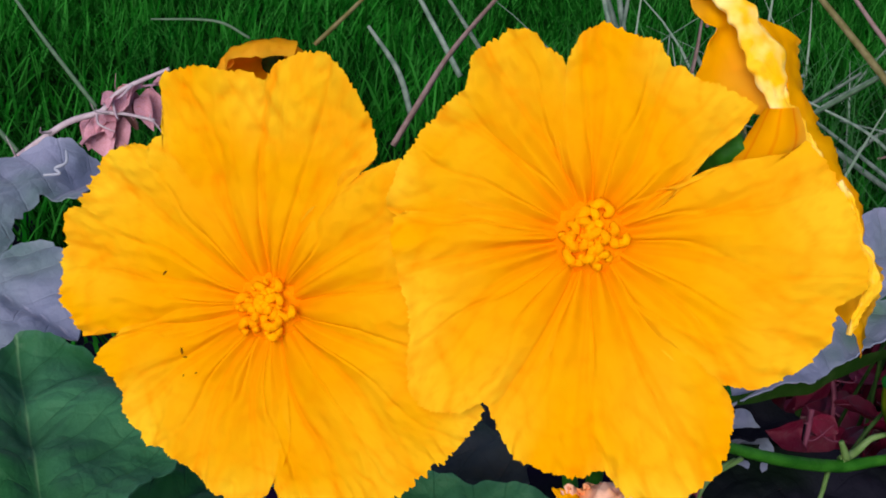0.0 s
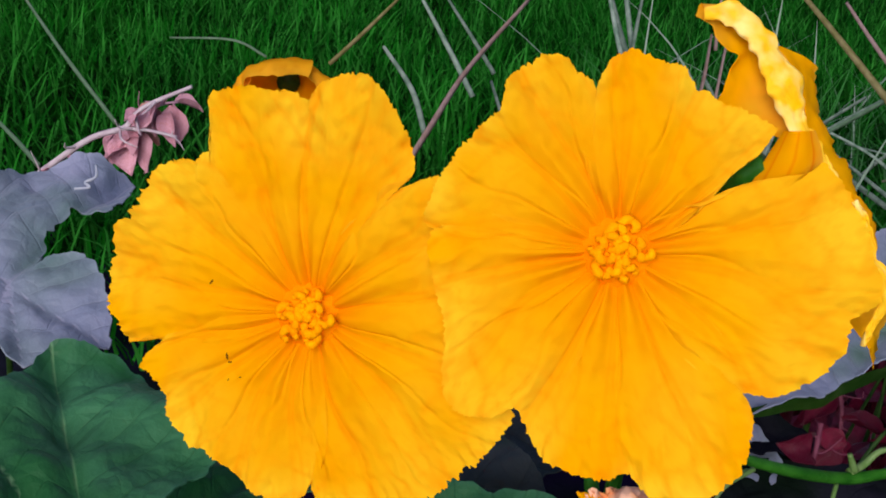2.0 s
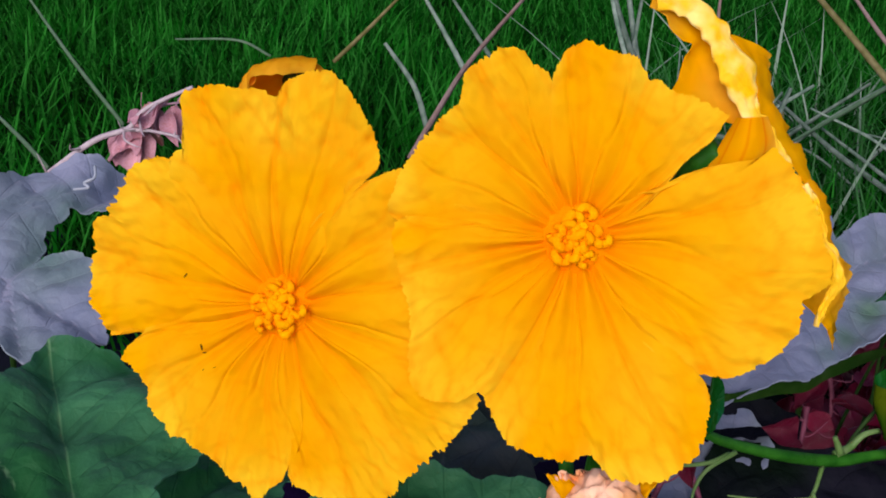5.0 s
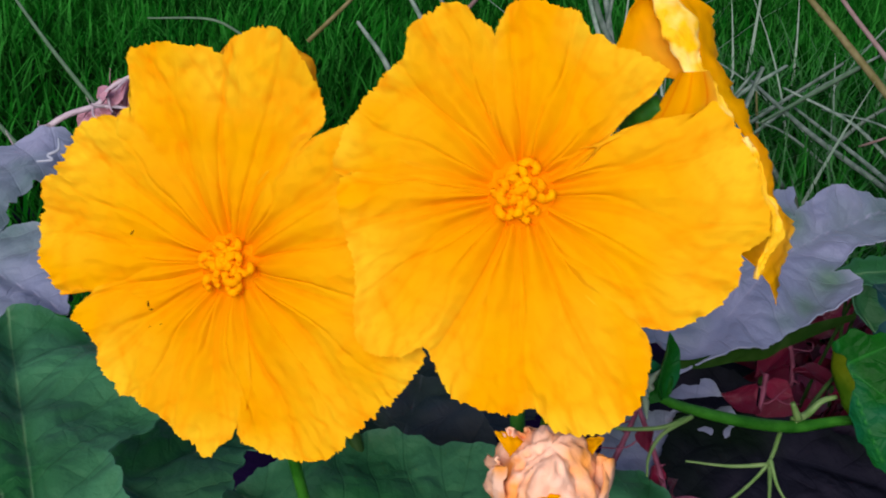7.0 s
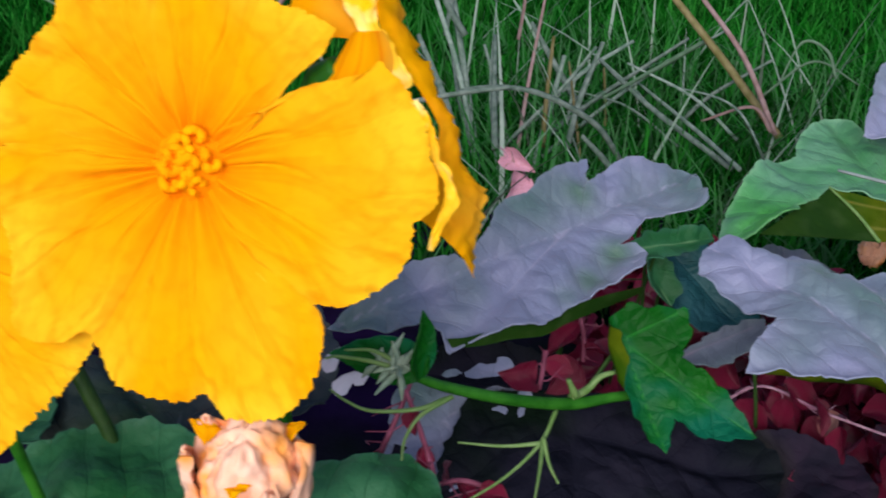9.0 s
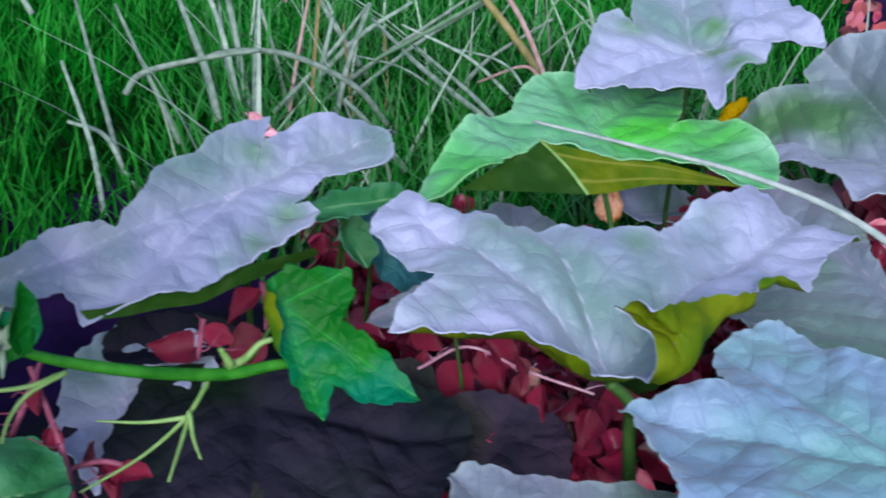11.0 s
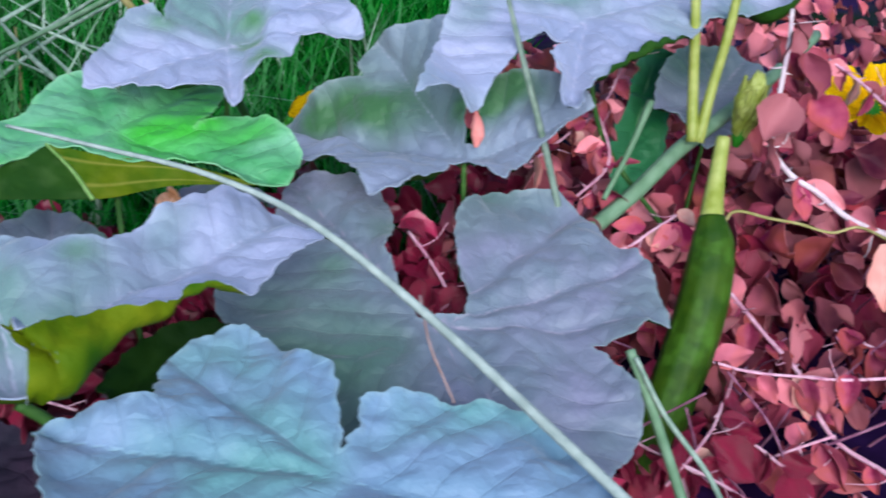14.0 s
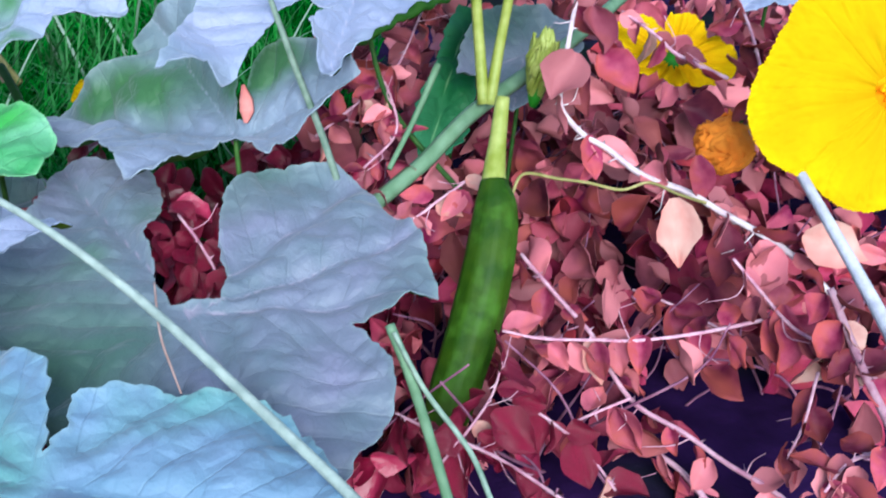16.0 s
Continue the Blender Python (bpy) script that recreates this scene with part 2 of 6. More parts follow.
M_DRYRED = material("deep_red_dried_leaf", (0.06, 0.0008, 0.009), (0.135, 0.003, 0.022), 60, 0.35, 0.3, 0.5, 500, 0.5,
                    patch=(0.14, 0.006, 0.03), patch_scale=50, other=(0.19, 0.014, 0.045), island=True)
M_MAUVE = material("mauve_dried_leaf", (0.54, 0.24, 0.33), (0.64, 0.36, 0.46), 70, 0.65, 0.2, 0.3, 500, 0.2, patch=(0.48, 0.18, 0.18), patch_scale=40)
M_CORALBUD = material("coral_bud", (0.36, 0.10, 0.10), (0.50, 0.19, 0.18), 90, 0.65, 0.2, 0.4, 500, 0.1)
M_PALE = material("pale_dried_leaf", (0.33, 0.145, 0.135), (0.41, 0.24, 0.22), 2.2, 0.65, 0.15, 0.3, 9, 0.1, patch=(0.44, 0.16, 0.15), patch_scale=1.6)
# Soil is near black: shade under the plants is put into its colour.
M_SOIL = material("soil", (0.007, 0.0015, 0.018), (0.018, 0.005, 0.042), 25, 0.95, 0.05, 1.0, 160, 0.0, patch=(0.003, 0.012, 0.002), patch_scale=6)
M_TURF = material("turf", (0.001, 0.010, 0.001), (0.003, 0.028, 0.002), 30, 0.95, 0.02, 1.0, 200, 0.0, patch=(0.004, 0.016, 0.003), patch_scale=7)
M_GRASS = material("grass", (0.0006, 0.022, 0.0012), (0.006, 0.110, 0.006), 5, 0.75, 0.0, 0.1, 300, 0.0,
                   patch=(0.001, 0.040, 0.003), patch_scale=14, vein=(0.03, 0.19, 0.025))
M_WHITISH = material("pale_petal", (0.30, 0.29, 0.40), (0.42, 0.41, 0.50), 200, 0.7, 0.2, 0.3, 900, 0.1)
M_LONGGRASS = material("long_grass", (0.004, 0.070, 0.004), (0.015, 0.14, 0.014), 9, 0.7, 0.1, 0.1, 300, 0.0, vein=(0.25, 0.30, 0.25))
M_SPECK = material("speck", (0.12, 0.04, 0.0), (0.16, 0.05, 0.0), 300, 0.8, 0.1, 0.2, 900, 0.1)
M_TRAIL = material("miner_trail", (0.34, 0.35, 0.45), (0.42, 0.42, 0.5), 300, 0.8, 0.1, 0.2, 900, 0.05)

# ---------------------------------------------------------------- building blocks


def mesh_of(verts, faces, mats, index=None, attrs=None, smooth=True):
    me = bpy.data.meshes.new("m")
    me.from_pydata([tuple(v) for v in verts], [], faces)
    for m in mats if isinstance(mats, (list, tuple)) else [mats]:
        me.materials.append(m)
    if index is not None:
        me.polygons.foreach_set("material_index", np.asarray(index, dtype=np.int32))
    me.polygons.foreach_set("use_smooth", [smooth] * len(me.polygons))
    for key, values in (attrs or {}).items():
        a = me.attributes.new(key, "FLOAT", "POINT")
        a.data.foreach_set("value", np.asarray(values, dtype=np.float32))
    me.update()
    return me


def part(name, me, parent, label="", m=None):
    ob = new(name, me)
    ob.parent = parent
    if m is not None:
        ob.matrix_basis = m
    if label:
        tagged(ob, label)
    return ob


def thing(name, m, label, category, group="", kind=""):
    ob = new(name)
    ob.empty_display_size = 0.01
    ob.matrix_basis = m
    return tagged(ob, label, category, group, kind)


def frame_of(origin, normal, ahead):
    n = Vector(normal).normalized()
    u = Vector(ahead)
    u = (u - n * u.dot(n)).normalized()
    v = n.cross(u)
    return Matrix.Translation(origin) @ Matrix((u, v, n)).transposed().to_4x4()


def spline(points, per=8):
    p = [np.array(q, dtype=float) for q in points]
    p = [2 * p[0] - p[1]] + p + [2 * p[-1] - p[-2]]
    out = []
    for i in range(1, len(p) - 2):
        for k in range(per):
            t = k / per
            a, b, c, d = p[i - 1], p[i], p[i + 1], p[i + 2]
            out.append(0.5 * (2 * b + (c - a) * t + (2 * a - 5 * b + 4 * c - d) * t * t + (3 * b - a - 3 * c + d) * t ** 3))
    out.append(p[-2])
    return np.array(out)


def tube(points, radii, mat, sides=8, per=8, ridges=0, ridge=0.0, wobble=0.0, back=None):
    """A round stem along a smooth line; radii run from its start to its end. back: matrix that takes the line into local space."""
    q = spline(points, per)
    n = len(q)
    r = np.interp(np.linspace(0, 1, n), np.linspace(0, 1, len(radii)), radii)
    verts, faces = [], []
    side = Vector((0.3, 0.2, 1))
    for i in range(n):
        d = Vector(q[min(i + 1, n - 1)] - q[max(i - 1, 0)]).normalized()
        a = (side - d * side.dot(d)).normalized()
        b = d.cross(a)
        side = a
        for k in range(sides):
            w = 2 * math.pi * k / sides
            rr = r[i] * (1 + ridge * math.cos(ridges * w) + wobble * noise.noise(Vector(q[i]) * 260 + Vector((k, 0, 0))))
            verts.append(Vector(q[i]) + (a * math.cos(w) + b * math.sin(w)) * rr)
    for i in range(n - 1):
        for k in range(sides):
            j = (k + 1) % sides
            faces.append((i * sides + k, i * sides + j, (i + 1) * sides + j, (i + 1) * sides + k))
    faces += [tuple(range(sides))[::-1], tuple((n - 1) * sides + k for k in range(sides))]
    if back is not None:
        verts = [back @ v for v in verts]
    return mesh_of(verts, faces, mat)


def with_rim(verts, faces, index, rims, attrs):
    """Adds the narrow faces round a thin sheet on vertices of their own, so that both skins keep clean shading up to the edge."""
    fresh, order = {}, []
    base = len(verts)
    for f in rims:
        for i in f:
            if i not in fresh:
                fresh[i] = base + len(order)
                order.append(i)
        faces.append(tuple(fresh[i] for i in f))
        index.append(0)
    verts = np.concatenate([verts, verts[order]]) if order else verts
    return verts, {k: np.concatenate([np.asarray(v), np.asarray(v)[order]]) for k, v in attrs.items()}


def sheet(rows, cols, place, closed, mats, thick, attrs):
    """A thin sheet of rows x cols points with an upper and a lower skin and a rim between them."""
    p = np.array(place).reshape(rows, cols, 3)
    nxt = np.roll(p, -1, 1) if closed else np.concatenate([p[:, 1:], p[:, -1:]], 1)
    prv = np.roll(p, 1, 1) if closed else np.concatenate([p[:, :1], p[:, :-1]], 1)
    up = np.concatenate([p[1:], p[-1:]], 0) - np.concatenate([p[:1], p[:-1]], 0)
    nor = np.cross(up, nxt - prv)
    nor /= np.linalg.norm(nor, axis=2, keepdims=True) + 1e-12
    low = p - nor * thick
    verts = np.concatenate([p.reshape(-1, 3), low.reshape(-1, 3)])
    off = rows * cols
    faces, index = [], []
    last = cols if closed else cols - 1
    for i in range(rows - 1):
        for j in range(last):
            k = (j + 1) % cols
            a, b, c, d = i * cols + j, i * cols + k, (i + 1) * cols + k, (i + 1) * cols + j
            faces.append((a, d, c, b))
            faces.append((off + a, off + b, off + c, off + d))
            index += [0, 1]
    rims = []
    for j in range(last):
        k = (j + 1) % cols
        a, b = (rows - 1) * cols + j, (rows - 1) * cols + k
        rims.append((a, off + a, off + b, b))
    if not closed:
        for i in range(rows - 1):
            a, b = i * cols, (i + 1) * cols
            rims.append((a, off + a, off + b, b))
            a, b = i * cols + cols - 1, (i + 1) * cols + cols - 1
            rims.append((b, off + b, off + a, a))
    verts, attrs = with_rim(verts, faces, index, rims, {k: np.concatenate([v, v]) for k, v in attrs.items()})
    return mesh_of(verts, faces, mats, index, attrs)


def bend(x, y, h, folds):
    """Fold a sheet up (or down) along straight lines: place, outward direction, angle, radius of the crease."""
    for fx, fy, way, angle, rho in folds:
        ax, ay = math.cos(radians(way)), math.sin(radians(way))
        d = (x - fx) * ax + (y - fy) * ay
        if d <= 0:
            continue
        a = radians(angle)
        s = 1 if a > 0 else -1
        arc = abs(a) * rho
        if d < arc:
            w = d / rho
            nd, nh, nx, nz = rho * math.sin(w), rho * (1 - math.cos(w)), math.sin(w), math.cos(w)
        else:
            e = d - arc
            w = abs(a)
            nd, nh, nx, nz = rho * math.sin(w) + e * math.cos(w), rho * (1 - math.cos(w)) + e * math.sin(w), math.sin(w), math.cos(w)
        x, y, h = x + ax * (nd - d - s * h * nx), y + ay * (nd - d - s * h * nx), s * nh + h * nz
    return x, y, h


def blade_mesh(outline, folds, mats, seed, droop, pucker, funnel, teeth, curl, green=()):
    """A lobed leaf blade round its stalk's end: outline of lobes and bays (degrees, millimetres), veins to the lobes, puckers between."""
    pts = [(r * 0.001 * math.cos(radians(a)), r * 0.001 * math.sin(radians(a))) for a, r in outline]
    area = sum(p[0] * q[1] - p[1] * q[0] for p, q in zip(pts, pts[1:] + pts[:1]))
    if area < 0:
        pts = pts[::-1]
    edge = []
    rnd = random.Random(seed)
    run = 0.0
    for (x0, y0), (x1, y1) in zip(pts, pts[1:] + pts[:1]):
        ln = math.hypot(x1 - x0, y1 - y0) + 1e-9
        n = max(2, int(ln / 0.0017))
        nx, ny = (y1 - y0) / ln, -(x1 - x0) / ln
        for k in range(n):
            t = k / n
            w = 4 * t * (1 - t)
            saw = ((run + t * ln) / 0.011) % 1
            out = 0.05 * ln * w + teeth * (saw * 0.9 - 0.45 if saw < 0.8 else 0.27 - (saw - 0.8) * 3.6) * min(1, 3 * w) + rnd.uniform(-1, 1) * 0.00015
            edge.append((x0 + (x1 - x0) * t + nx * out, y0 + (y1 - y0) * t + ny * out))
        run += ln
    ea = np.array(edge)
    rmax = float(np.hypot(ea[:, 0], ea[:, 1]).max())
    step = 0.0022
    inner = []
    lo, hi = ea.min(0), ea.max(0)
    for j, gy in enumerate(np.arange(lo[1], hi[1], step)):
        for gx in np.arange(lo[0] + (j % 2) * step / 2, hi[0], step):
            if ((ea - (gx, gy)) ** 2).sum(1).min() > (0.55 * step) ** 2:
                inner.append((gx, gy))
    flat, _, tris, *_ = delaunay_2d_cdt([Vector(e) for e in edge + inner], [], [list(range(len(edge)))], 1, 1e-7)
    veins = []
    for i, (a, r) in enumerate(outline):
        if r > 0.4 * rmax * 1000 and r >= outline[i - 1][1] and r >= outline[(i + 1) % len(outline)][1]:
            if all(abs((a - b + 180) % 360 - 180) > 14 for b, _ in veins):
                veins.append((a, r * 0.001))
    place, reach, row, rim, fresh = [], [], [], [], []
    for p in flat:
        x, y = p
        r = math.hypot(x, y)
        dist = math.sqrt(float(((ea - (x, y)) ** 2).sum(1).min()))
        best, main = 9.0, 0.0
        for a, ln in veins:
            c, d = math.cos(radians(a)), math.sin(radians(a))
            along, off = x * c + y * d, abs(-x * d + y * c)
            if along > 0 and off < best:
                best, main = off, along
        if best > 8:
            best, main = r, r
        f = Vector((x * 60 + seed * 7.3, y * 60, seed))
        phase = ((main - 0.75 * best + 0.004 * noise.noise(f * 0.7)) / 0.017) % 1.0
        cells = noise.voronoi(Vector((x * 78 + 2.2 * noise.noise(f * 0.6), y * 78 + 2.2 * noise.noise(f * 0.6 + Vector((5, 0, 0))), seed)))[0]
        gap = min(1.0, 2.4 * (cells[1] - cells[0]))
        h = pucker * (0.9 * noise.noise(f * 0.7) + 0.12 * noise.noise(f * 2.1)) * min(1, r / 0.02)
        h += pucker * 0.35 * gap * min(1, best / 0.004) + pucker * 0.55 * abs(math.sin((phase - 0.5) * math.pi)) * min(1, best / 0.008) - pucker * 0.9 * math.exp(-(best / 0.005) ** 2) * min(1, r / 0.02)
        q = r / rmax
        h -= droop * q * q * rmax
        wave = noise.noise(Vector((x * 32, y * 32, seed + 3)))
        h += 0.13 * rmax * q ** 1.5 * wave
        h += curl * (0.75 + 1.2 * wave) * math.exp(-dist / 0.006)
        h -= funnel * math.exp(-(r / 0.024) ** 2)
        place.append(bend(x, y, h, folds))
        reach.append(best * 1000 + 0.5 * noise.noise(f * 2))
        row.append((main - 0.75 * best + 0.004 * noise.noise(f * 0.7)) / 0.017)
        rim.append(max(0.0, 0.25 - dist / 0.003))
        # Green spots where the painted sky sheen is left off the blade.
        bare = sum(k * math.exp(-((x - 0.001 * d * math.cos(radians(a))) ** 2 + (y - 0.001 * d * math.sin(radians(a))) ** 2) / (0.001 * w) ** 2) for a, d, w, k in green)
        fresh.append(min(1.0, bare * (1 + 0.5 * noise.noise(f * 0.8))))
    p = np.array(place)
    t = np.array([tri for tri in tris if len(tri) == 3])
    nor = np.zeros_like(p)
    fn = np.cross(p[t[:, 1]] - p[t[:, 0]], p[t[:, 2]] - p[t[:, 0]])
    for k in range(3):
        np.add.at(nor, t[:, k], fn)
    nor /= np.linalg.norm(nor, axis=1, keepdims=True) + 1e-15
    off = len(p)
    verts = np.concatenate([p, p - nor * 0.0006])
    seen = {}
    for tri in t:
        for k in range(3):
            seen[(int(tri[k]), int(tri[(k + 1) % 3]))] = 1
    faces = [tuple(map(int, tri)) for tri in t] + [tuple(int(i) + off for i in tri[::-1]) for tri in t]
    index = [0] * len(t) + [1] * len(t)
    rims = [(b, a, off + a, off + b) for a, b in seen if (b, a) not in seen]
    verts, attrs = with_rim(verts, faces, index, rims, {"reach": reach + reach, "row": row + row, "rim": rim + rim, "fresh": fresh + fresh})
    return mesh_of(verts, faces, mats, index, attrs)


LEAF_COUNT = [0]


def vine_leaf(origin, normal, ahead, outline, mat, label, folds=(), under=None, droop=0.06, pucker=0.0030, funnel=0.003, teeth=0.0024, curl=0.004, stalk=None,
              stalk_r=0.0016, stalk_mat=None, group="gourd vine leaves", green=()):
    LEAF_COUNT[0] += 1
    m = frame_of(origin, normal, ahead)
    ob = thing("vine_leaf", m, label, "leaf", group)
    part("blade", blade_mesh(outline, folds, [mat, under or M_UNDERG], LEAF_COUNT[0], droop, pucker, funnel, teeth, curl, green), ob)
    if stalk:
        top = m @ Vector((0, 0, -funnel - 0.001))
        part("leaf_stalk", tube([top, *stalk], [stalk_r * 0.8, stalk_r], stalk_mat or M_SHADEDSTEM, 8, 8, back=m.inverted()), ob)
    return ob


def petal_mesh(keys, mat, seed, cup=0.0, lift=0.0, wrinkle=1.0, rows=44, cols=200, layer=0, own=0, ridge=0.0):
    """One petal: its outer edge as (degrees, millimetres) from the flower's middle; pleats run out from the middle, the edge is ruffled."""
    keys = [(keys[0][0] - 8, keys[0][1] * 0.84), *keys, (keys[-1][0] + 8, keys[-1][1] * 0.84)]
    a0, a1 = keys[0][0], keys[-1][0]
    edge = np.array([(r * math.cos(radians(a)), r * math.sin(radians(a))) for a, r in keys])
    run = np.concatenate([[0], np.cumsum(np.hypot(*np.diff(edge, axis=0).T))])
    first, last = run[1] / run[-1], run[-2] / run[-1]
    along = np.linspace(0, 1, cols)
    ang = np.interp(along, run / run[-1], [k[0] for k in keys])
    rad = np.interp(along, run / run[-1], [k[1] for k in keys]) * 0.001
    place, vein, rim = [], [], []
    mid = (a0 + a1) / 2
    for i in range(rows):
        s = i / (rows - 1)
        for u, tip, r in zip(along, ang, rad):
            a = a0 + (a1 - a0) * u
            r = r * (1 + 0.006 * noise.noise(Vector((a * 0.3, seed, 1))) + 0.013 * noise.noise(Vector((a * 0.8, seed, 5))) + 0.014 * noise.noise(Vector((a * 1.9, seed, 8))) + 0.013 * noise.noise(Vector((a * 3.7, seed, 4))))
            d = 0.004 + (r - 0.004) * s
            b = (a - mid) * (1 + 0.22 * (1 - s) ** 0.7) + mid + (tip - a) * s ** 2.5
            x, y = d * math.cos(radians(b)), d * math.sin(radians(b))
            q = d / 0.05
            pl = math.sin(radians(b) * 14 + 2.6 * noise.noise(Vector((b * 0.03, s * 1.5, own))))
            fine_pleat = math.sin(radians(b) * 9 + 1.7 * noise.noise(Vector((b * 0.05, s * 2.0, own + 4))))
            h = cup * (q ** 2) * 0.05 - 0.006 * math.exp(-(d / 0.010) ** 2)
            h += 0.0010 * wrinkle * pl * min(1, d / 0.012) * (1.2 - 0.5 * q) - 0.0006 * wrinkle * max(0.0, 1 - abs(fine_pleat) / 0.25) * min(1, d / 0.02)
            f = Vector((x * 85 + own * 3.1, y * 85, own))
            h += wrinkle * (0.0022 * noise.noise(f * 0.5) + 0.0015 * noise.noise(f) + 0.0017 * (0.5 - abs(noise.noise(f * 1.9 + Vector((x, y, 0)) * 60))) + 0.0007 * noise.noise(f * 5)) * min(1.2, q ** 1.3)
            h += 0.0016 * wrinkle * s ** 6 * noise.noise(Vector((a * 0.16, seed, 9)))
            h += lift * (a - mid) / max(1, a1 - mid) * min(1, d / 0.02) + 0.00014 * layer * min(1, d / 0.02)
            fold = math.exp(-((s - 0.80 + 0.05 * noise.noise(Vector((a * 0.06, seed, 2)))) / 0.10) ** 2) if ridge else 0.0
            h -= ridge * fold
            h -= 0.0009 * max(0.0, min(1.0, max(first - u, u - last) / 0.04))
            place.append((x, y, h))
            crepe = max(0.0, 1 - 7 * abs(noise.noise(f * 1.1 + Vector((0, 0, 7))))) * min(1, q) + max(0.0, 1 - 6 * abs(noise.noise(f * 2.4 + Vector((3, 0, 7))))) * min(1, q) * 0.6
            vein.append(min(1.0, max(0.0, 1 - abs(fine_pleat) / 0.10) * 0.28 * min(1, d / 0.012) + max(0.0, 1 - abs(pl + 0.95) / 0.16) * 0.5 * (1 - 0.4 * s) + 0.38 * crepe + 0.85 * math.exp(-(d / 0.022) ** 2)))
            rim.append(max(0.0, min(1.0, 0.85 * fold + 0.42 * s ** 2.2 + s ** 6 * (0.35 + 1.6 * noise.noise(Vector((b * 0.05, s * 2, seed)))) + 0.4 * noise.noise(f * 0.8) * q)))
    return sheet(rows, cols, place, False, [mat, mat], 0.00012, {"vein": vein, "rim": rim})


def anther_meshes(seed, radius=0.0070, count=13):
    """The folded anthers in a flower's middle: loops of thick thread over a low dome."""
    rnd = random.Random(seed)
    out = []
    for k in range(count):
        w = 2 * math.pi * k / count * 2.4
        rr = radius * (0.25 + 0.75 * k / count)
        c = np.array([rr * math.cos(w), rr * math.sin(w), 0.0022 * (1 - (rr / radius) ** 2) + rnd.uniform(-0.0006, 0.0006)])
        turn = rnd.uniform(0, 6.28)
        loop = [c + np.array([0.0017 * math.cos(turn + a) * (1 + 0.4 * math.sin(2 * a)), 0.0017 * math.sin(turn + a), 0.0008 * math.sin(3 * a + turn) + 0.0003])
                for a in np.linspace(0, 4.6, 7)]
        out.append(tube(loop, [0.0009, 0.0013, 0.0009], M_ANTHER, 7, 4))
    return out


def dome_mesh(radius, height, mat):
    verts, faces = [], []
    for i in range(7):
        for k in range(14):
            w, s = 2 * math.pi * k / 14, i / 6
            verts.append((radius * s * math.cos(w), radius * s * math.sin(w), height * (1 - s * s)))
    for i in range(6):
        for k in range(14):
            j = (k + 1) % 14
            faces.append((i * 14 + k, (i + 1) * 14 + k, (i + 1) * 14 + j, i * 14 + j))
    return mesh_of(verts, faces, mat)


FLOWER_COUNT = [0]


def gourd_flower(origin, normal, across, petals, label, mat, cup=0.0, lift=0.0001, wrinkle=1.0, stalk=None, middle=True, group="gourd flowers", ridge=0.0):
    FLOWER_COUNT[0] += 1
    m = frame_of(origin, normal, across)
    ob = thing("gourd_flower", m, label, "flower", group)
    for i, keys in enumerate(petals):
        part("petal", petal_mesh(keys, mat, FLOWER_COUNT[0] * 10 + i, cup, lift, wrinkle, layer=(i * 2) % 5, own=FLOWER_COUNT[0], ridge=ridge), ob)
    if middle:
        disc = part("flower_disc", dome_mesh(0.0090, 0.0055, M_DISC), ob, "raised orange disc", Matrix.Translation((0, 0, -0.0035)))
        for me in anther_meshes(FLOWER_COUNT[0]):
            part("anther", me, disc, "folded golden anther", Matrix.Translation((0, 0, 0.0035)))
    calyx = tube([(0, 0, -0.004), (0, 0, -0.009), (0, 0, -0.016), (0, 0, -0.020)], [0.008, 0.0055, 0.004, 0.0022], M_STEM, 10, 4)
    part("calyx", calyx, ob, "green calyx")
    if stalk:
        top = m @ Vector((0, 0, -0.019))
        part("flower_stalk", tube([top, *stalk], [0.0018, 0.0024], M_STEM, 8, 8, back=m.inverted()), ob)
    return ob


# ---------------------------------------------------------------- ground and lawn
def ground_height(x, y):
    return GROUND + 0.012 * noise.noise(Vector((x * 3, y * 3, 0.5))) + 0.004 * noise.noise(Vector((x * 17, y * 17, 2.5)))


def build_ground():
    near = list(np.linspace(-2.5, 3.5, 121))
    xs = [-400, -60, -12, *near, 13, 60, 400]
    ys = [-400, -60, -10, *list(np.linspace(-2, 4.5, 131)), 12, 60, 400]
    verts = [(x, y, ground_height(x, y)) for y in ys for x in xs]
    w = len(xs)
    faces = [(j * w + i, j * w + i + 1, (j + 1) * w + i + 1, (j + 1) * w + i) for j in range(len(ys) - 1) for i in range(w - 1)]
    kinds = []
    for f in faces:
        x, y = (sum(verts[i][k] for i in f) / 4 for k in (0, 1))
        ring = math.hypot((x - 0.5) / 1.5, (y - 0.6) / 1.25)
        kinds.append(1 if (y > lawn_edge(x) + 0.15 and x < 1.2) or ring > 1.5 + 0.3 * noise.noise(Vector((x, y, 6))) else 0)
    tagged(new("ground", mesh_of(verts, faces, [M_SOIL, M_TURF], kinds)), "dark garden soil under vines and lawn, shade in its colour", "soil", kind="structure")


def lawn_edge(x):
    return 0.60 + 1.9 * max(0.0, x - 0.52) + 0.05 * math.sin(x * 9)


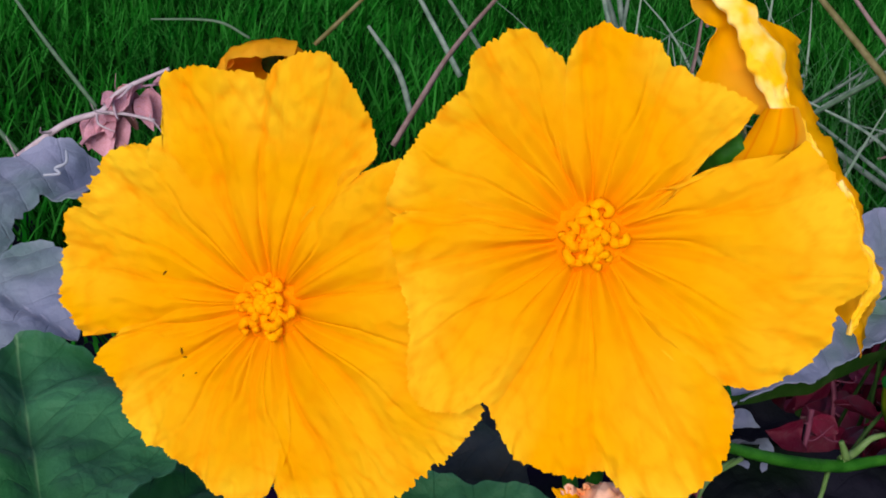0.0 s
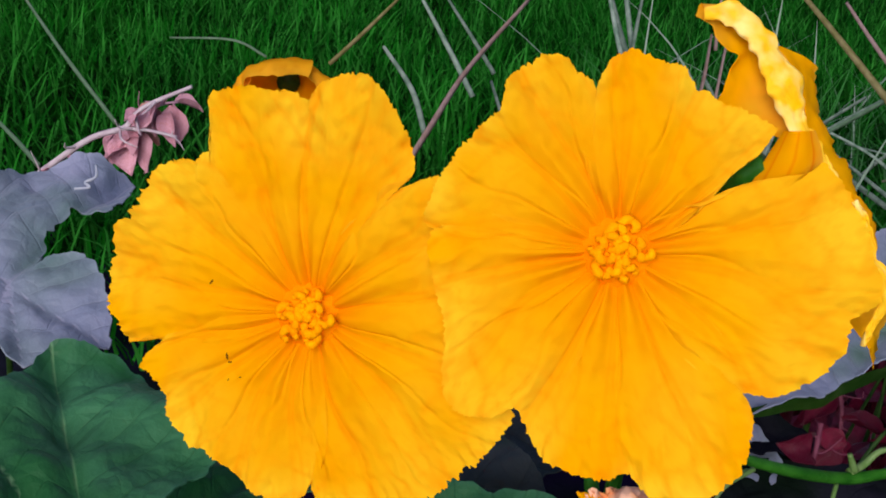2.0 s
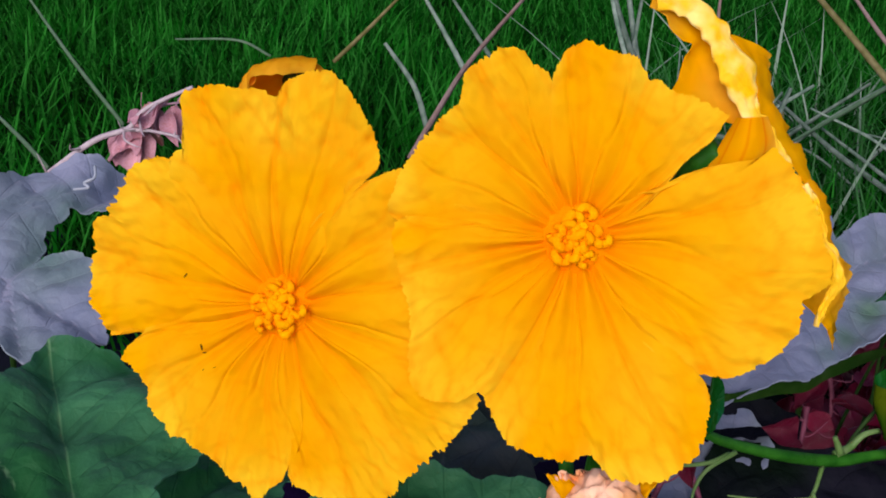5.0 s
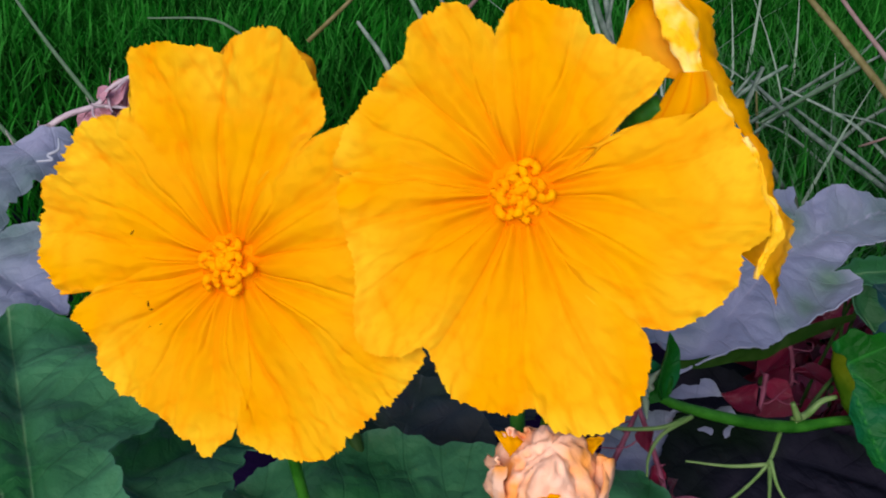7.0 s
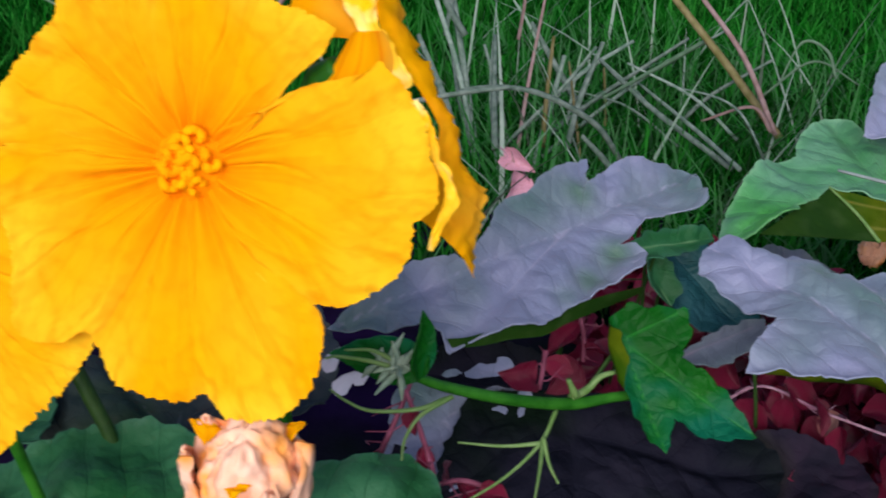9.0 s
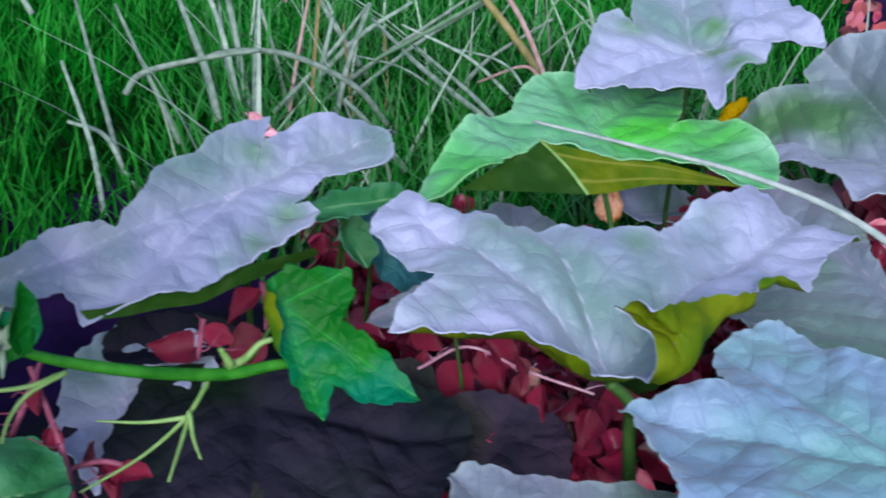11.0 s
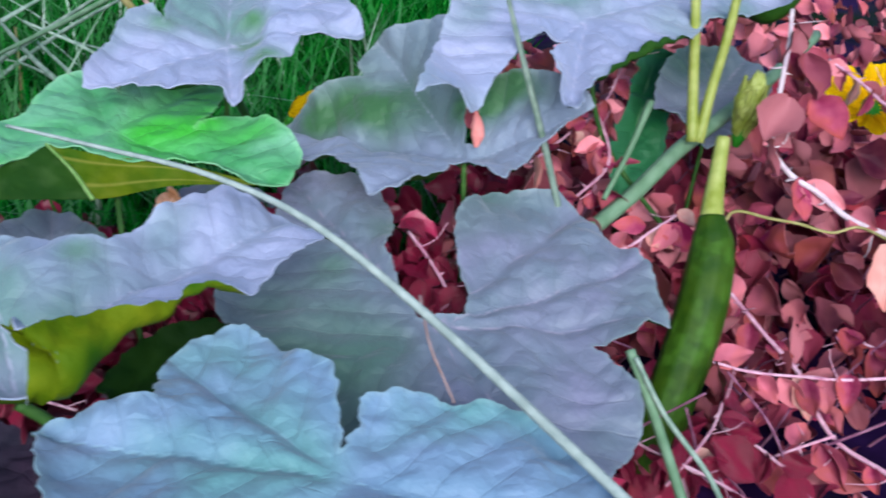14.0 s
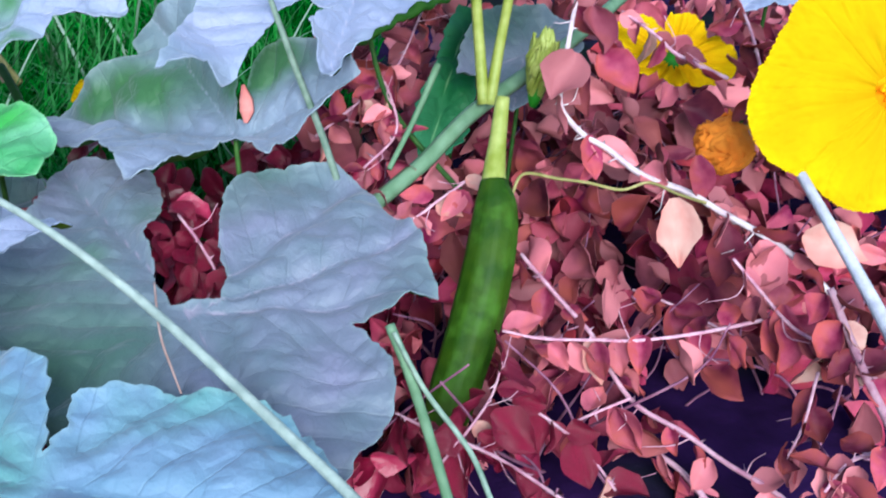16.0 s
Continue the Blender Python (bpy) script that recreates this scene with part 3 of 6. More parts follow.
def build_lawn():
    rng = np.random.default_rng(5)
    V, F, T = [], [], []
    base = 0
    for count, y0, y1, x0, x1, long, wide in ((70000, 0.55, 1.9, -1.1, 2.2, 0.06, 0.0013), (26000, 1.9, 4.4, -2.4, 3.4, 0.08, 0.0024), (60000, -6.0, 7.0, -6.5, 7.5, 0.09, 0.007)):
        x, y = rng.uniform(x0, x1, count), rng.uniform(y0, y1, count)
        keep = y > 0.60 + 1.9 * np.maximum(0, x - 0.52) + 0.05 * np.sin(x * 9)
        if count == 60000:
            bed = np.hypot((x - 0.5) / 1.5, (y - 0.6) / 1.25) + 0.08 * np.sin(4 * np.arctan2(y - 0.6, x - 0.5))
            far = np.hypot((x - 0.5) / 6.0, (y - 0.5) / 5.6) + 0.1 * np.sin(5 * np.arctan2(y - 0.5, x - 0.5))
            keep = (bed > 1.55) & (far < rng.uniform(0.55, 1.1, count)) & ~((x > -2.3) & (x < 3.3) & (y > 1.0) & (y < 4.3))
        x, y = x[keep], y[keep]
        n = len(x)
        g = np.array([(ground_height(a, b), noise.noise(Vector((a * 9, b * 9, 4)))) for a, b in zip(x, y)])
        ln = long * (0.8 + 0.6 * g[:, 1]) * rng.uniform(0.5, 1.3, n)
        wd = wide * rng.uniform(0.6, 1.3, n)
        lean, curl, way = rng.uniform(0, 0.6, n), rng.uniform(0, 0.7, n), rng.uniform(0, 6.28, n)
        ca, sa = np.cos(way), np.sin(way)
        rows = []
        for s, w in ((0, 1.0), (0.4, 0.9), (0.75, 0.6), (1.0, 0.08)):
            d = lean * s + curl * s * s
            c = np.stack([x + ca * d * ln, y + sa * d * ln, g[:, 0] - 0.003 + ln * s * np.sqrt(np.maximum(0.1, 1 - (0.7 * d) ** 2))], 1)
            e = np.stack([-sa * wd * w, ca * wd * w, 0 * wd], 1)
            rows += [c - e, c + e]
        V.append(np.stack(rows, 1).reshape(-1, 3))
        k = base + 8 * np.arange(n)[:, None]
        F.append(np.concatenate([k + np.array(q) for q in ((0, 1, 3, 2), (2, 3, 5, 4), (4, 5, 7, 6))], 0))
        T.append(np.repeat(rng.uniform(0, 1, n) ** 2, 8))
        base += 8 * n
    tagged(new("lawn_grass", mesh_of(np.concatenate(V), np.concatenate(F).tolist(), M_GRASS, attrs={"vein": np.concatenate(T)})),
           "dense dark green lawn grass behind the vines", "grass", kind="stuff")


build_ground()
build_lawn()

# ---------------------------------------------------------------- gourd flowers
# petal edges round each flower's middle: degrees, millimetres
small_upper = [(63.2, 35.1), (66.9, 38.4), (66.4, 41.7), (60.5, 47.8), (61.2, 50.1), (75.2, 62.3), (78.6, 64.7), (81.8, 65.9), (86.5, 64.6), (92.8, 61.9), (96.3, 56.5), (99.8, 58.9), (104.6, 59.1), (111.8, 62.0), (120.0, 63.1), (121.9, 62.7), (128.2, 50.2), (131.6, 50.2), (137.4, 47.1)]
small_left = [(130.9, 47.5), (135.5, 51.3), (140.2, 54.0), (143.8, 55.4), (147.2, 55.6), (149.5, 54.4), (152.8, 54.8), (155.7, 53.2), (158.8, 54.2), (161.0, 53.8), (163.2, 56.9), (166.3, 57.1), (173.4, 55.2), (176.9, 55.5), (189.5, 54.3), (191.2, 52.2), (199.1, 51.1), (199.1, 48.1), (197.6, 45.2), (200.3, 42.2)]
small_lower_left = [(-158.7, 42.7), (-156.3, 46.8), (-152.5, 49.3), (-150.1, 47.3), (-145.9, 46.1), (-141.4, 46.1), (-135.2, 48.5), (-131.1, 49.1), (-126.4, 48.1), (-122.4, 49.2), (-118.6, 46.4), (-112.7, 45.8), (-92.1, 49.3), (-88.0, 52.8), (-85.8, 52.4), (-84.2, 49.6), (-80.3, 47.6), (-79.6, 45.4)]
small_lower = [(-78.3, 45.6), (-77.0, 47.6), (-71.6, 50.2), (-60.1, 55.7), (-54.7, 57.8), (-49.6, 58.5), (-44.9, 58.5), (-42.4, 56.6), (-37.2, 57.5), (-34.8, 56.7), (-33.2, 58.0), (-30.2, 56.9), (-27.5, 58.7), (-15.7, 60.6), (-12.3, 61.3), (-8.1, 58.5)]
small_right = [(-7.3, 56.6), (-1.0, 50.5), (9.0, 47.5), (43.3, 52.1), (50.4, 53.2), (54.9, 53.5), (57.8, 48.7), (60.9, 44.1), (62.7, 39.0), (62.8, 35.3)]
gourd_flower((-0.043, 0.237, 0.268), (-0.233, -0.931, 0.279), (0.97, -0.243, 0), [small_upper, small_left, small_lower_left, small_lower, small_right],
    "open golden yellow gourd flower with five crinkled petals", M_PETAL, cup=0.05,
    stalk=[(-0.035, 0.275, 0.20), (-0.02, 0.30, 0.10), (-0.01, 0.31, 0.06)])
wide_upper_left = [(106.2, 36.6), (107.0, 41.6), (111.6, 44.5), (112.7, 47.7), (115.2, 49.4), (119.1, 50.4), (127.4, 50.1), (130.9, 49.3), (137.8, 44.2), (161.5, 46.4), (180.3, 47.9), (181.7, 45.6), (183.2, 38.3)]
wide_upper = [(38.2, 22.7), (43.9, 32.9), (43.7, 40.3), (46.8, 47.1), (60.6, 43.9), (63.8, 42.7), (70.7, 43.5), (73.2, 42.6), (78.9, 46.4), (81.7, 46.7), (84.0, 46.0), (94.6, 48.7), (100.5, 46.5), (105.8, 40.1), (106.8, 36.0)]
wide_right = [(-39.1, 39.7), (-40.4, 42.5), (-39.6, 44.5), (-33.8, 50.1), (-21.7, 55.8), (-14.1, 57.0), (-7.3, 55.7), (-2.2, 60.2), (3.0, 60.3), (6.8, 58.2), (17.0, 56.8), (23.5, 55.0), (33.0, 51.6), (31.6, 47.3), (37.9, 32.3), (36.6, 28.1), (37.8, 22.4)]
wide_lower = [(-112.3, 45.7), (-100.0, 53.5), (-85.2, 55.6), (-81.6, 55.0), (-80.8, 53.7), (-77.8, 53.7), (-73.5, 59.5), (-67.3, 61.6), (-62.2, 62.5), (-58.7, 62.0), (-53.2, 60.1), (-48.0, 56.0), (-41.7, 50.1), (-40.1, 46.9), (-40.9, 42.2), (-39.1, 39.7)]
wide_lower_left = [(-177.4, 45.6), (-172.8, 46.1), (-150.3, 45.0), (-142.1, 47.8), (-135.7, 52.4), (-130.9, 54.9), (-126.7, 55.3), (-122.9, 53.9), (-117.8, 50.5), (-115.0, 45.7), (-112.0, 45.2)]
wide = gourd_flower((0.034, 0.226, 0.3), (-0.147, -0.918, 0.367), (0.987, -0.158, 0), [wide_upper_left, wide_upper, wide_right, wide_lower, wide_lower_left],
    "wide open golden yellow gourd flower overlapping its neighbour", M_PETAL, cup=0.05,
    stalk=[(0.05, 0.265, 0.25), (0.055, 0.29, 0.14), (0.06, 0.30, 0.06)])


def crumpled_band(points, widths, mat, seed, back, lean=(0.35, -0.8, 0.2)):
    """A petal's margin rolled over on itself: a narrow puckered strip along a line."""
    q = spline(points, 10)
    n = len(q)
    w = np.interp(np.linspace(0, 1, n), np.linspace(0, 1, len(widths)), widths)
    place = []
    for i in range(n):
        d = Vector(q[min(i + 1, n - 1)] - q[max(i - 1, 0)]).normalized()
        out = Vector(lean)
        out = (out - d * out.dot(d)).normalized()
        side = d.cross(out)
        k = w[i] * (1 + 0.7 * noise.noise(Vector(q[i]) * 260 + Vector((seed, 0, 0))))
        for c in range(10):
            a = math.pi * (c / 9 - 0.06) * 1.12
            p = Vector(q[i]) + side * k * math.cos(a) + out * (0.30 * k * math.sin(a)) + out * 0.0011 * noise.noise(Vector(q[i]) * 330 + Vector((c * 0.7, seed, 0)))
            place.append(back @ p)
    return sheet(n, 10, place, False, [mat, mat], 0.0003, {})


def ruled_petal(edge_a, edge_b, mat, seed, back, bulge=(0, 0, 0), ripple=0.0012, frill=0.0, cols=36, ribs=0):
    """A petal spanned between two edges, with a swell in the middle, ripples, and a frilled second edge."""
    a, b = spline(edge_a, 12), spline(edge_b, 12)
    n = 60
    take = lambda q: np.stack([np.interp(np.linspace(0, 1, n), np.linspace(0, 1, len(q)), q[:, k]) for k in range(3)], 1)
    a, b = take(a), take(b)
    place, vein, rim = [], [], []
    for i in range(n):
        for j in range(cols):
            t = j / (cols - 1)
            p = Vector(a[i]).lerp(Vector(b[i]), t) + Vector(bulge) * math.sin(math.pi * t)
            f = p * 120 + Vector((seed, 0, 0))
            p += Vector((0.3, -0.8, 0.3)) * ripple * (noise.noise(f) + 0.4 * noise.noise(f * 3))
            p += Vector((0.7, 0.2, 0.3)) * frill * t ** 2 * (noise.noise(Vector((i * 0.33, seed, 0))) + 0.5 * noise.noise(Vector((i * 0.9, seed, 3))))
            place.append(back @ p)
            line = max(0.0, 1 - abs(((t * ribs) % 1) - 0.5) / 0.10) if ribs else 0.0
            vein.append(min(1.0, 0.9 * line + 0.3 * max(0.0, noise.noise(f * 1.3))))
            rim.append(max(0.0, 0.5 * noise.noise(f * 0.5) + 0.5 * t ** 4))
    return sheet(n, cols, place, False, [mat, mat], 0.0002, {"vein": vein, "rim": rim})


m = wide.matrix_basis.inverted()
part("rolled_edge", crumpled_band([(0.0862, 0.2235, 0.3196), (0.0895, 0.2211, 0.3149), (0.0915, 0.2181, 0.3082), (0.0944, 0.216, 0.3042), (0.0955, 0.2139, 0.2992), (0.0933, 0.2124, 0.2944), (0.0917, 0.2106, 0.2886)],
     [0.0005, 0.0007, 0.0010, 0.0014, 0.0015, 0.0010, 0.0005], M_LIP, 2, m), wide, "pale rolled petal edge")


def side_flower():
    """The flower behind, seen from its side: one petal standing up with a rolled pale margin, a flank of petals turned away, the ribbed throat."""
    at = Matrix.Translation((0.0704, 0.2525, 0.3163))
    m = at.inverted()
    ob = thing("gourd_flower", at, "golden gourd flower turned away with a pale rolled margin", "flower", "gourd flowers")
    tip = [(0.0485, 0.255, 0.3525), (0.0525, 0.2542, 0.3507), (0.0537, 0.2529, 0.348), (0.0565, 0.2515, 0.3456), (0.0597, 0.2506, 0.3446), (0.0581, 0.2496, 0.3414), (0.0569, 0.2478, 0.3366), (0.0562, 0.2465, 0.331), (0.0640, 0.2440, 0.3270)]
    spine = [(0.0505, 0.256, 0.3545), (0.0549, 0.2558, 0.3552), (0.0590, 0.2545, 0.3535), (0.0640, 0.253, 0.3508), (0.0690, 0.2508, 0.3470), (0.0725, 0.2479, 0.3420), (0.0750, 0.2446, 0.3359), (0.0770, 0.2417, 0.3300), (0.0800, 0.2389, 0.3241)]
    part("petal", ruled_petal(tip, spine, M_BACKPETAL, 3, m, (0, 0.003, 0.001), 0.0016), ob)
    part("rolled_edge", crumpled_band([(0.0500, 0.2530, 0.3535), (0.0565, 0.2528, 0.3542), (0.0630, 0.251, 0.3500), (0.0672, 0.2478, 0.3445), (0.0712, 0.2449, 0.3390), (0.0732, 0.2426, 0.3340), (0.0755, 0.2397, 0.3295), (0.0795, 0.2372, 0.3245), (0.0850, 0.2345, 0.3190)],
         [0.0016, 0.0030, 0.0036, 0.0040, 0.0040, 0.0040, 0.0036, 0.0030, 0.0012], M_LIP, 7, m), ob, "pale puckered petal margin")
    front = [(0.0670, 0.2520, 0.3482), (0.0719, 0.2479, 0.3427), (0.0755, 0.2446, 0.3359), (0.0781, 0.2417, 0.3296), (0.0813, 0.2389, 0.3241), (0.088, 0.2353, 0.3176), (0.0924, 0.2319, 0.311), (0.0920, 0.2288, 0.3041), (0.0905, 0.2262, 0.2981), (0.0890, 0.225, 0.2900), (0.0885, 0.2240, 0.2790)]
    rear = [(0.0797, 0.255, 0.3427), (0.0814, 0.255, 0.3378), (0.0828, 0.2527, 0.3282), (0.0857, 0.2505, 0.3266), (0.0866, 0.2482, 0.3225), (0.0898, 0.2459, 0.3218), (0.0901, 0.2436, 0.3168), (0.0931, 0.2414, 0.3121), (0.096, 0.2391, 0.3082), (0.0989, 0.2368, 0.2984), (0.1051, 0.2345, 0.2939), (0.104, 0.2323, 0.2845), (0.1036, 0.23, 0.272)]
    part("petal", ruled_petal(front[:7], rear[:8], M_BACKPETAL, 5, m, (0.002, 0, 0), 0.0012, 0.0022), ob)
    part("petal", ruled_petal(front[5:10], rear[7:], M_BACKPETAL, 8, m, (0.002, 0, 0), 0.0020, 0.0026), ob)
    part("throat", ruled_petal([(0.0652, 0.235, 0.3180), (0.0679, 0.2366, 0.3239), (0.0712, 0.2387, 0.3300)], [(0.0800, 0.2345, 0.3200), (0.0806, 0.2360, 0.3252), (0.0782, 0.2385, 0.3310)], M_BACKPETAL, 11, m,
         (-0.001, -0.0035, 0.001), 0.0004, ribs=3), ob, "ribbed golden throat")
    part("calyx", tube([(0.068, 0.2375, 0.322), (0.064, 0.2395, 0.318), (0.060, 0.242, 0.313)], [0.0030, 0.0042, 0.0020], M_STEM, 10, 5, back=m), ob, "green calyx")
    part("flower_stalk", tube([(0.061, 0.2415, 0.314), (0.055, 0.25, 0.29), (0.052, 0.29, 0.16), (0.055, 0.31, 0.06)], [0.0018, 0.0022], M_STEM, 8, 8, back=m), ob)


side_flower()


def hooded_flower(at, axis, up, radius, label, stalk):
    """A half-closed flower: five petals round a deep throat, the upper ones curled over it like a hood."""
    m = frame_of(at, axis, up)
    ob = thing("gourd_flower", m, label, "flower", "gourd flowers")
    for k in range(5):
        rows, cols, place, vein, rim = 26, 26, [], [], []
        top = math.cos(radians(72 * k))
        for i in range(rows):
            s = i / (rows - 1)
            for j in range(cols):
                c = j / (cols - 1) - 0.5
                w = radians(72 * k + 84 * c)
                r = radius * (0.16 + 0.84 * min(1, s * 1.25) ** 0.7) * (1 - 0.25 * max(0.0, s - 0.75) * 4 * (0.6 - 0.4 * top))
                z = -0.9 * radius + 1.25 * radius * s - 0.10 * radius * (2 * abs(c)) ** 3 * s + 0.3 * radius * max(0.0, top) * s * s
                f = Vector((c * 3 + k, s * 3, 1.5))
                r *= 1 + 0.16 * noise.noise(f) * s + 0.05 * noise.noise(f * 3) * s
                place.append((r * math.cos(w), r * math.sin(w), z + 0.006 * noise.noise(f * 1.4 + Vector((5, 0, 0))) * s))
                vein.append(0.5 * (1 - s) + 0.3 * max(0.0, noise.noise(f * 4)))
                rim.append(0.3 * s ** 3)
        part("petal", sheet(rows, cols, place, False, [M_BACKPETAL, M_BACKPETAL], 0.0003, {"vein": vein, "rim": rim}), ob)
    part("calyx", tube([(0, 0, -0.7 * radius), (0, 0, -1.0 * radius), (0, 0, -1.4 * radius)], [0.010, 0.009, 0.003], M_SHADEDSTEM, 10, 5), ob, "dark green calyx")
    part("flower_stalk", tube([m @ Vector((0, 0, -1.35 * radius)), *stalk], [0.0024, 0.0028], M_STEM, 8, 8, back=m.inverted()), ob)


hooded_flower((-0.155, 0.868, 0.127), (0.10, -0.93, -0.20), (-0.25, 0, 1), 0.045, "half closed golden flower with a dark hooded throat", [(-0.185, 0.95, 0.11), (-0.19, 0.97, 0.05)])
gourd_flower((0.761, 0.349, 0.249), (-0.314, -0.896, 0.314), (0.944, -0.33, 0), [
    [(118, 59), (138, 62), (154, 58), (178, 61), (185, 59)],
    [(173, 62), (190, 67), (202, 66), (212, 63), (225, 55), (226, 48)],
    [(-139, 51), (-127, 54), (-110, 55), (-97, 53), (-83, 48), (-75, 34)],
    [(-79, 36), (-46, 37), (-11, 34), (30, 29), (70, 27)],
    [(56, 23), (79, 41), (99, 56), (117, 63), (127, 53)]],
    "bright lemon yellow gourd flower above dried twigs", M_LEMON, cup=0.05, wrinkle=0.6,
    stalk=[(0.761, 0.328, 0.214), (0.772, 0.306, 0.16), (0.787, 0.289, 0.096)])

# ---------------------------------------------------------------- vine leaves
lilac = vine_leaf((-0.19, 0.392, 0.189), (0.098, -0.195, 0.976), (-0.76, 0.618, 0.2),
          [(-83, 13), (-55, 38), (-60, 56), (-72, 64), (-69, 80), (-64, 103), (-58, 100), (-43, 94), (-35, 90), (-26, 77), (-4, 97), (32, 73), (98, 56), (138, 69), (147, 43), (157, 52), (179, 49), (-167, 57), (-130, 39), (-102, 33), (-79, 20), (-89, 7)],
          M_LILAC, "lilac grey lobed leaf with a pale wavy insect trail", stalk=[(-0.2, 0.41, 0.12), (-0.2, 0.42, 0.05)])
part("insect_trail", tube([(-0.177, 0.47, 0.213), (-0.175, 0.463, 0.21), (-0.179, 0.46, 0.208), (-0.176, 0.457, 0.207), (-0.183, 0.456, 0.206)],
     [0.0007, 0.0008, 0.0006], M_TRAIL, 6, 6, back=lilac.matrix_basis.inverted()), lilac.children[0], "pale wavy insect trail")
vine_leaf((-0.099, 0.227, 0.18), (0.099, -0.05, 0.994), (-0.422, 0.902, 0.087),
          [(0, 131), (3, 122), (10, 104), (20, 104), (36, 80), (47, 52), (75, 52), (105, 34), (152, 20), (-173, 7), (-168, 24), (-119, 31), (-71, 28), (-41, 37), (-41, 47), (-44, 67), (-28, 85), (-15, 119), (-6, 128)],
          M_GREEN, "broad deep green lobed leaf beside the flowers", stalk=[(-0.1, 0.24, 0.1), (-0.1, 0.26, 0.05)])
vine_leaf((-0.108, 0.318, 0.132), (0, -0.1, 0.995), (0.704, 0.707, 0.071),
          [(-178, 5), (69, 17), (45, 31), (33, 42), (11, 60), (0, 85), (-24, 66), (-20, 53), (-39, 46), (-66, 54), (-90, 42), (-111, 16)],
          M_GREEN, "dark green leaf shaded beneath the flowers", stalk=[(-0.1, 0.33, 0.08), (-0.09, 0.34, 0.05)])
vine_leaf((0.025, 0.268, 0.143), (0, -0.148, 0.989), (-0.396, 0.908, 0.136),
          [(0, 70), (8, 73), (20, 80), (32, 87), (43, 90), (62, 79), (81, 67), (101, 35), (139, 10), (175, 7), (-161, 15), (-125, 49), (-102, 86), (-88, 93), (-81, 92), (-74, 88), (-71, 72), (-59, 61), (-38, 58), (-12, 62)],
          M_GREEN, "dark green leaf spreading under the wilted flower", stalk=[(0.03, 0.28, 0.08), (0.03, 0.29, 0.05)])
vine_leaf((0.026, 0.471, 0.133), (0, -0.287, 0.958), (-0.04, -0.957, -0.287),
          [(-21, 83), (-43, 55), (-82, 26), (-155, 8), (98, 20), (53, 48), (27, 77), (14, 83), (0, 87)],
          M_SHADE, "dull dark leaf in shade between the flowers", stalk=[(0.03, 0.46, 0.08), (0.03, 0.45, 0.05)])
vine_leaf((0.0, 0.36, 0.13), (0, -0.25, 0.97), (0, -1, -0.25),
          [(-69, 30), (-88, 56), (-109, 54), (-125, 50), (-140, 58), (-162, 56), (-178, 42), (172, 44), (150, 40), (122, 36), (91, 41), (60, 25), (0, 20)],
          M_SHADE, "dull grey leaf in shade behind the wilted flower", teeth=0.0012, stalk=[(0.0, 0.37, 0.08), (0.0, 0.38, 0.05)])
curled = vine_leaf((0.16, 0.421, 0.203), (0.222, -0.4, 0.889), (-0.569, -0.794, -0.215),
          [(-19, 121), (-22, 92), (-27, 77), (-21, 55), (-33, 41), (-56, 33), (-84, 23), (-126, 28), (-149, 37), (-159, 46), (-160, 35), (-160, 21), (-168, 34), (-177, 58), (175, 73), (171, 81), (164, 86), (161, 78), (154, 75), (142, 69), (141, 49), (135, 36), (107, 22), (108, 31), (99, 37), (85, 40), (51, 38), (29, 47), (20, 58), (10, 67), (2, 83), (1, 92), (-3, 89), (-9, 87), (-12, 101), (-16, 109)],
          M_LILAC, "lilac grey lobed leaf with a curled lobe", folds=[(0.036, 0.023, 92, 34, 0.006)], teeth=0.0012, stalk=[(0.165, 0.43, 0.12), (0.165, 0.44, 0.05)],
          green=((95, 24, 9, 0.9), (50, 30, 8, 0.6), (-160, 20, 8, 0.9), (30, 40, 6, 0.4)))
part("turned_edge", ruled_petal([(0.1066, 0.3521, 0.1842), (0.1154, 0.3557, 0.1836), (0.1313, 0.3652, 0.1839), (0.1453, 0.3713, 0.1832), (0.1553, 0.3805, 0.1848), (0.1704, 0.3905, 0.1856), (0.1901, 0.4017, 0.1857)],
     [(0.109, 0.3523, 0.1803), (0.1201, 0.3580, 0.1785), (0.1327, 0.3665, 0.1772), (0.1467, 0.3735, 0.1758), (0.1579, 0.3830, 0.1770), (0.1732, 0.3930, 0.1790), (0.192, 0.405, 0.1815)], M_UNDERG, 4, curled.matrix_basis.inverted(), ripple=0.0005), curled.children[0], "dark green edge turned under")
fresh = vine_leaf((0.3293, 0.5111, 0.2006), (0, -0.196, 0.981), (0.267, 0.945, 0.189),
          [(138, 110), (121, 80), (106, 61), (85, 41), (52, 48), (28, 52), (17, 45), (6, 29), (0, 55), (-16, 66), (-30, 83), (-48, 61), (-80, 39), (-64, 56), (-73, 72), (-83, 82), (-92, 92), (-108, 93), (-111, 82), (-113, 65), (-122, 41), (-161, 25), (162, 23), (129, 31), (139, 62), (143, 65), (143, 93)],
          M_FRESH, "bright green leaf with its near half folded under showing olive", under=M_UNDER, teeth=0.0010, droop=0.0, funnel=0.001, curl=0.002, pucker=0.002,
          stalk=[(0.335, 0.455, 0.15), (0.35, 0.45, 0.06)], green=((8, 60, 9, 0.8), (-24, 60, 10, 0.6)))
m = fresh.matrix_basis.inverted()
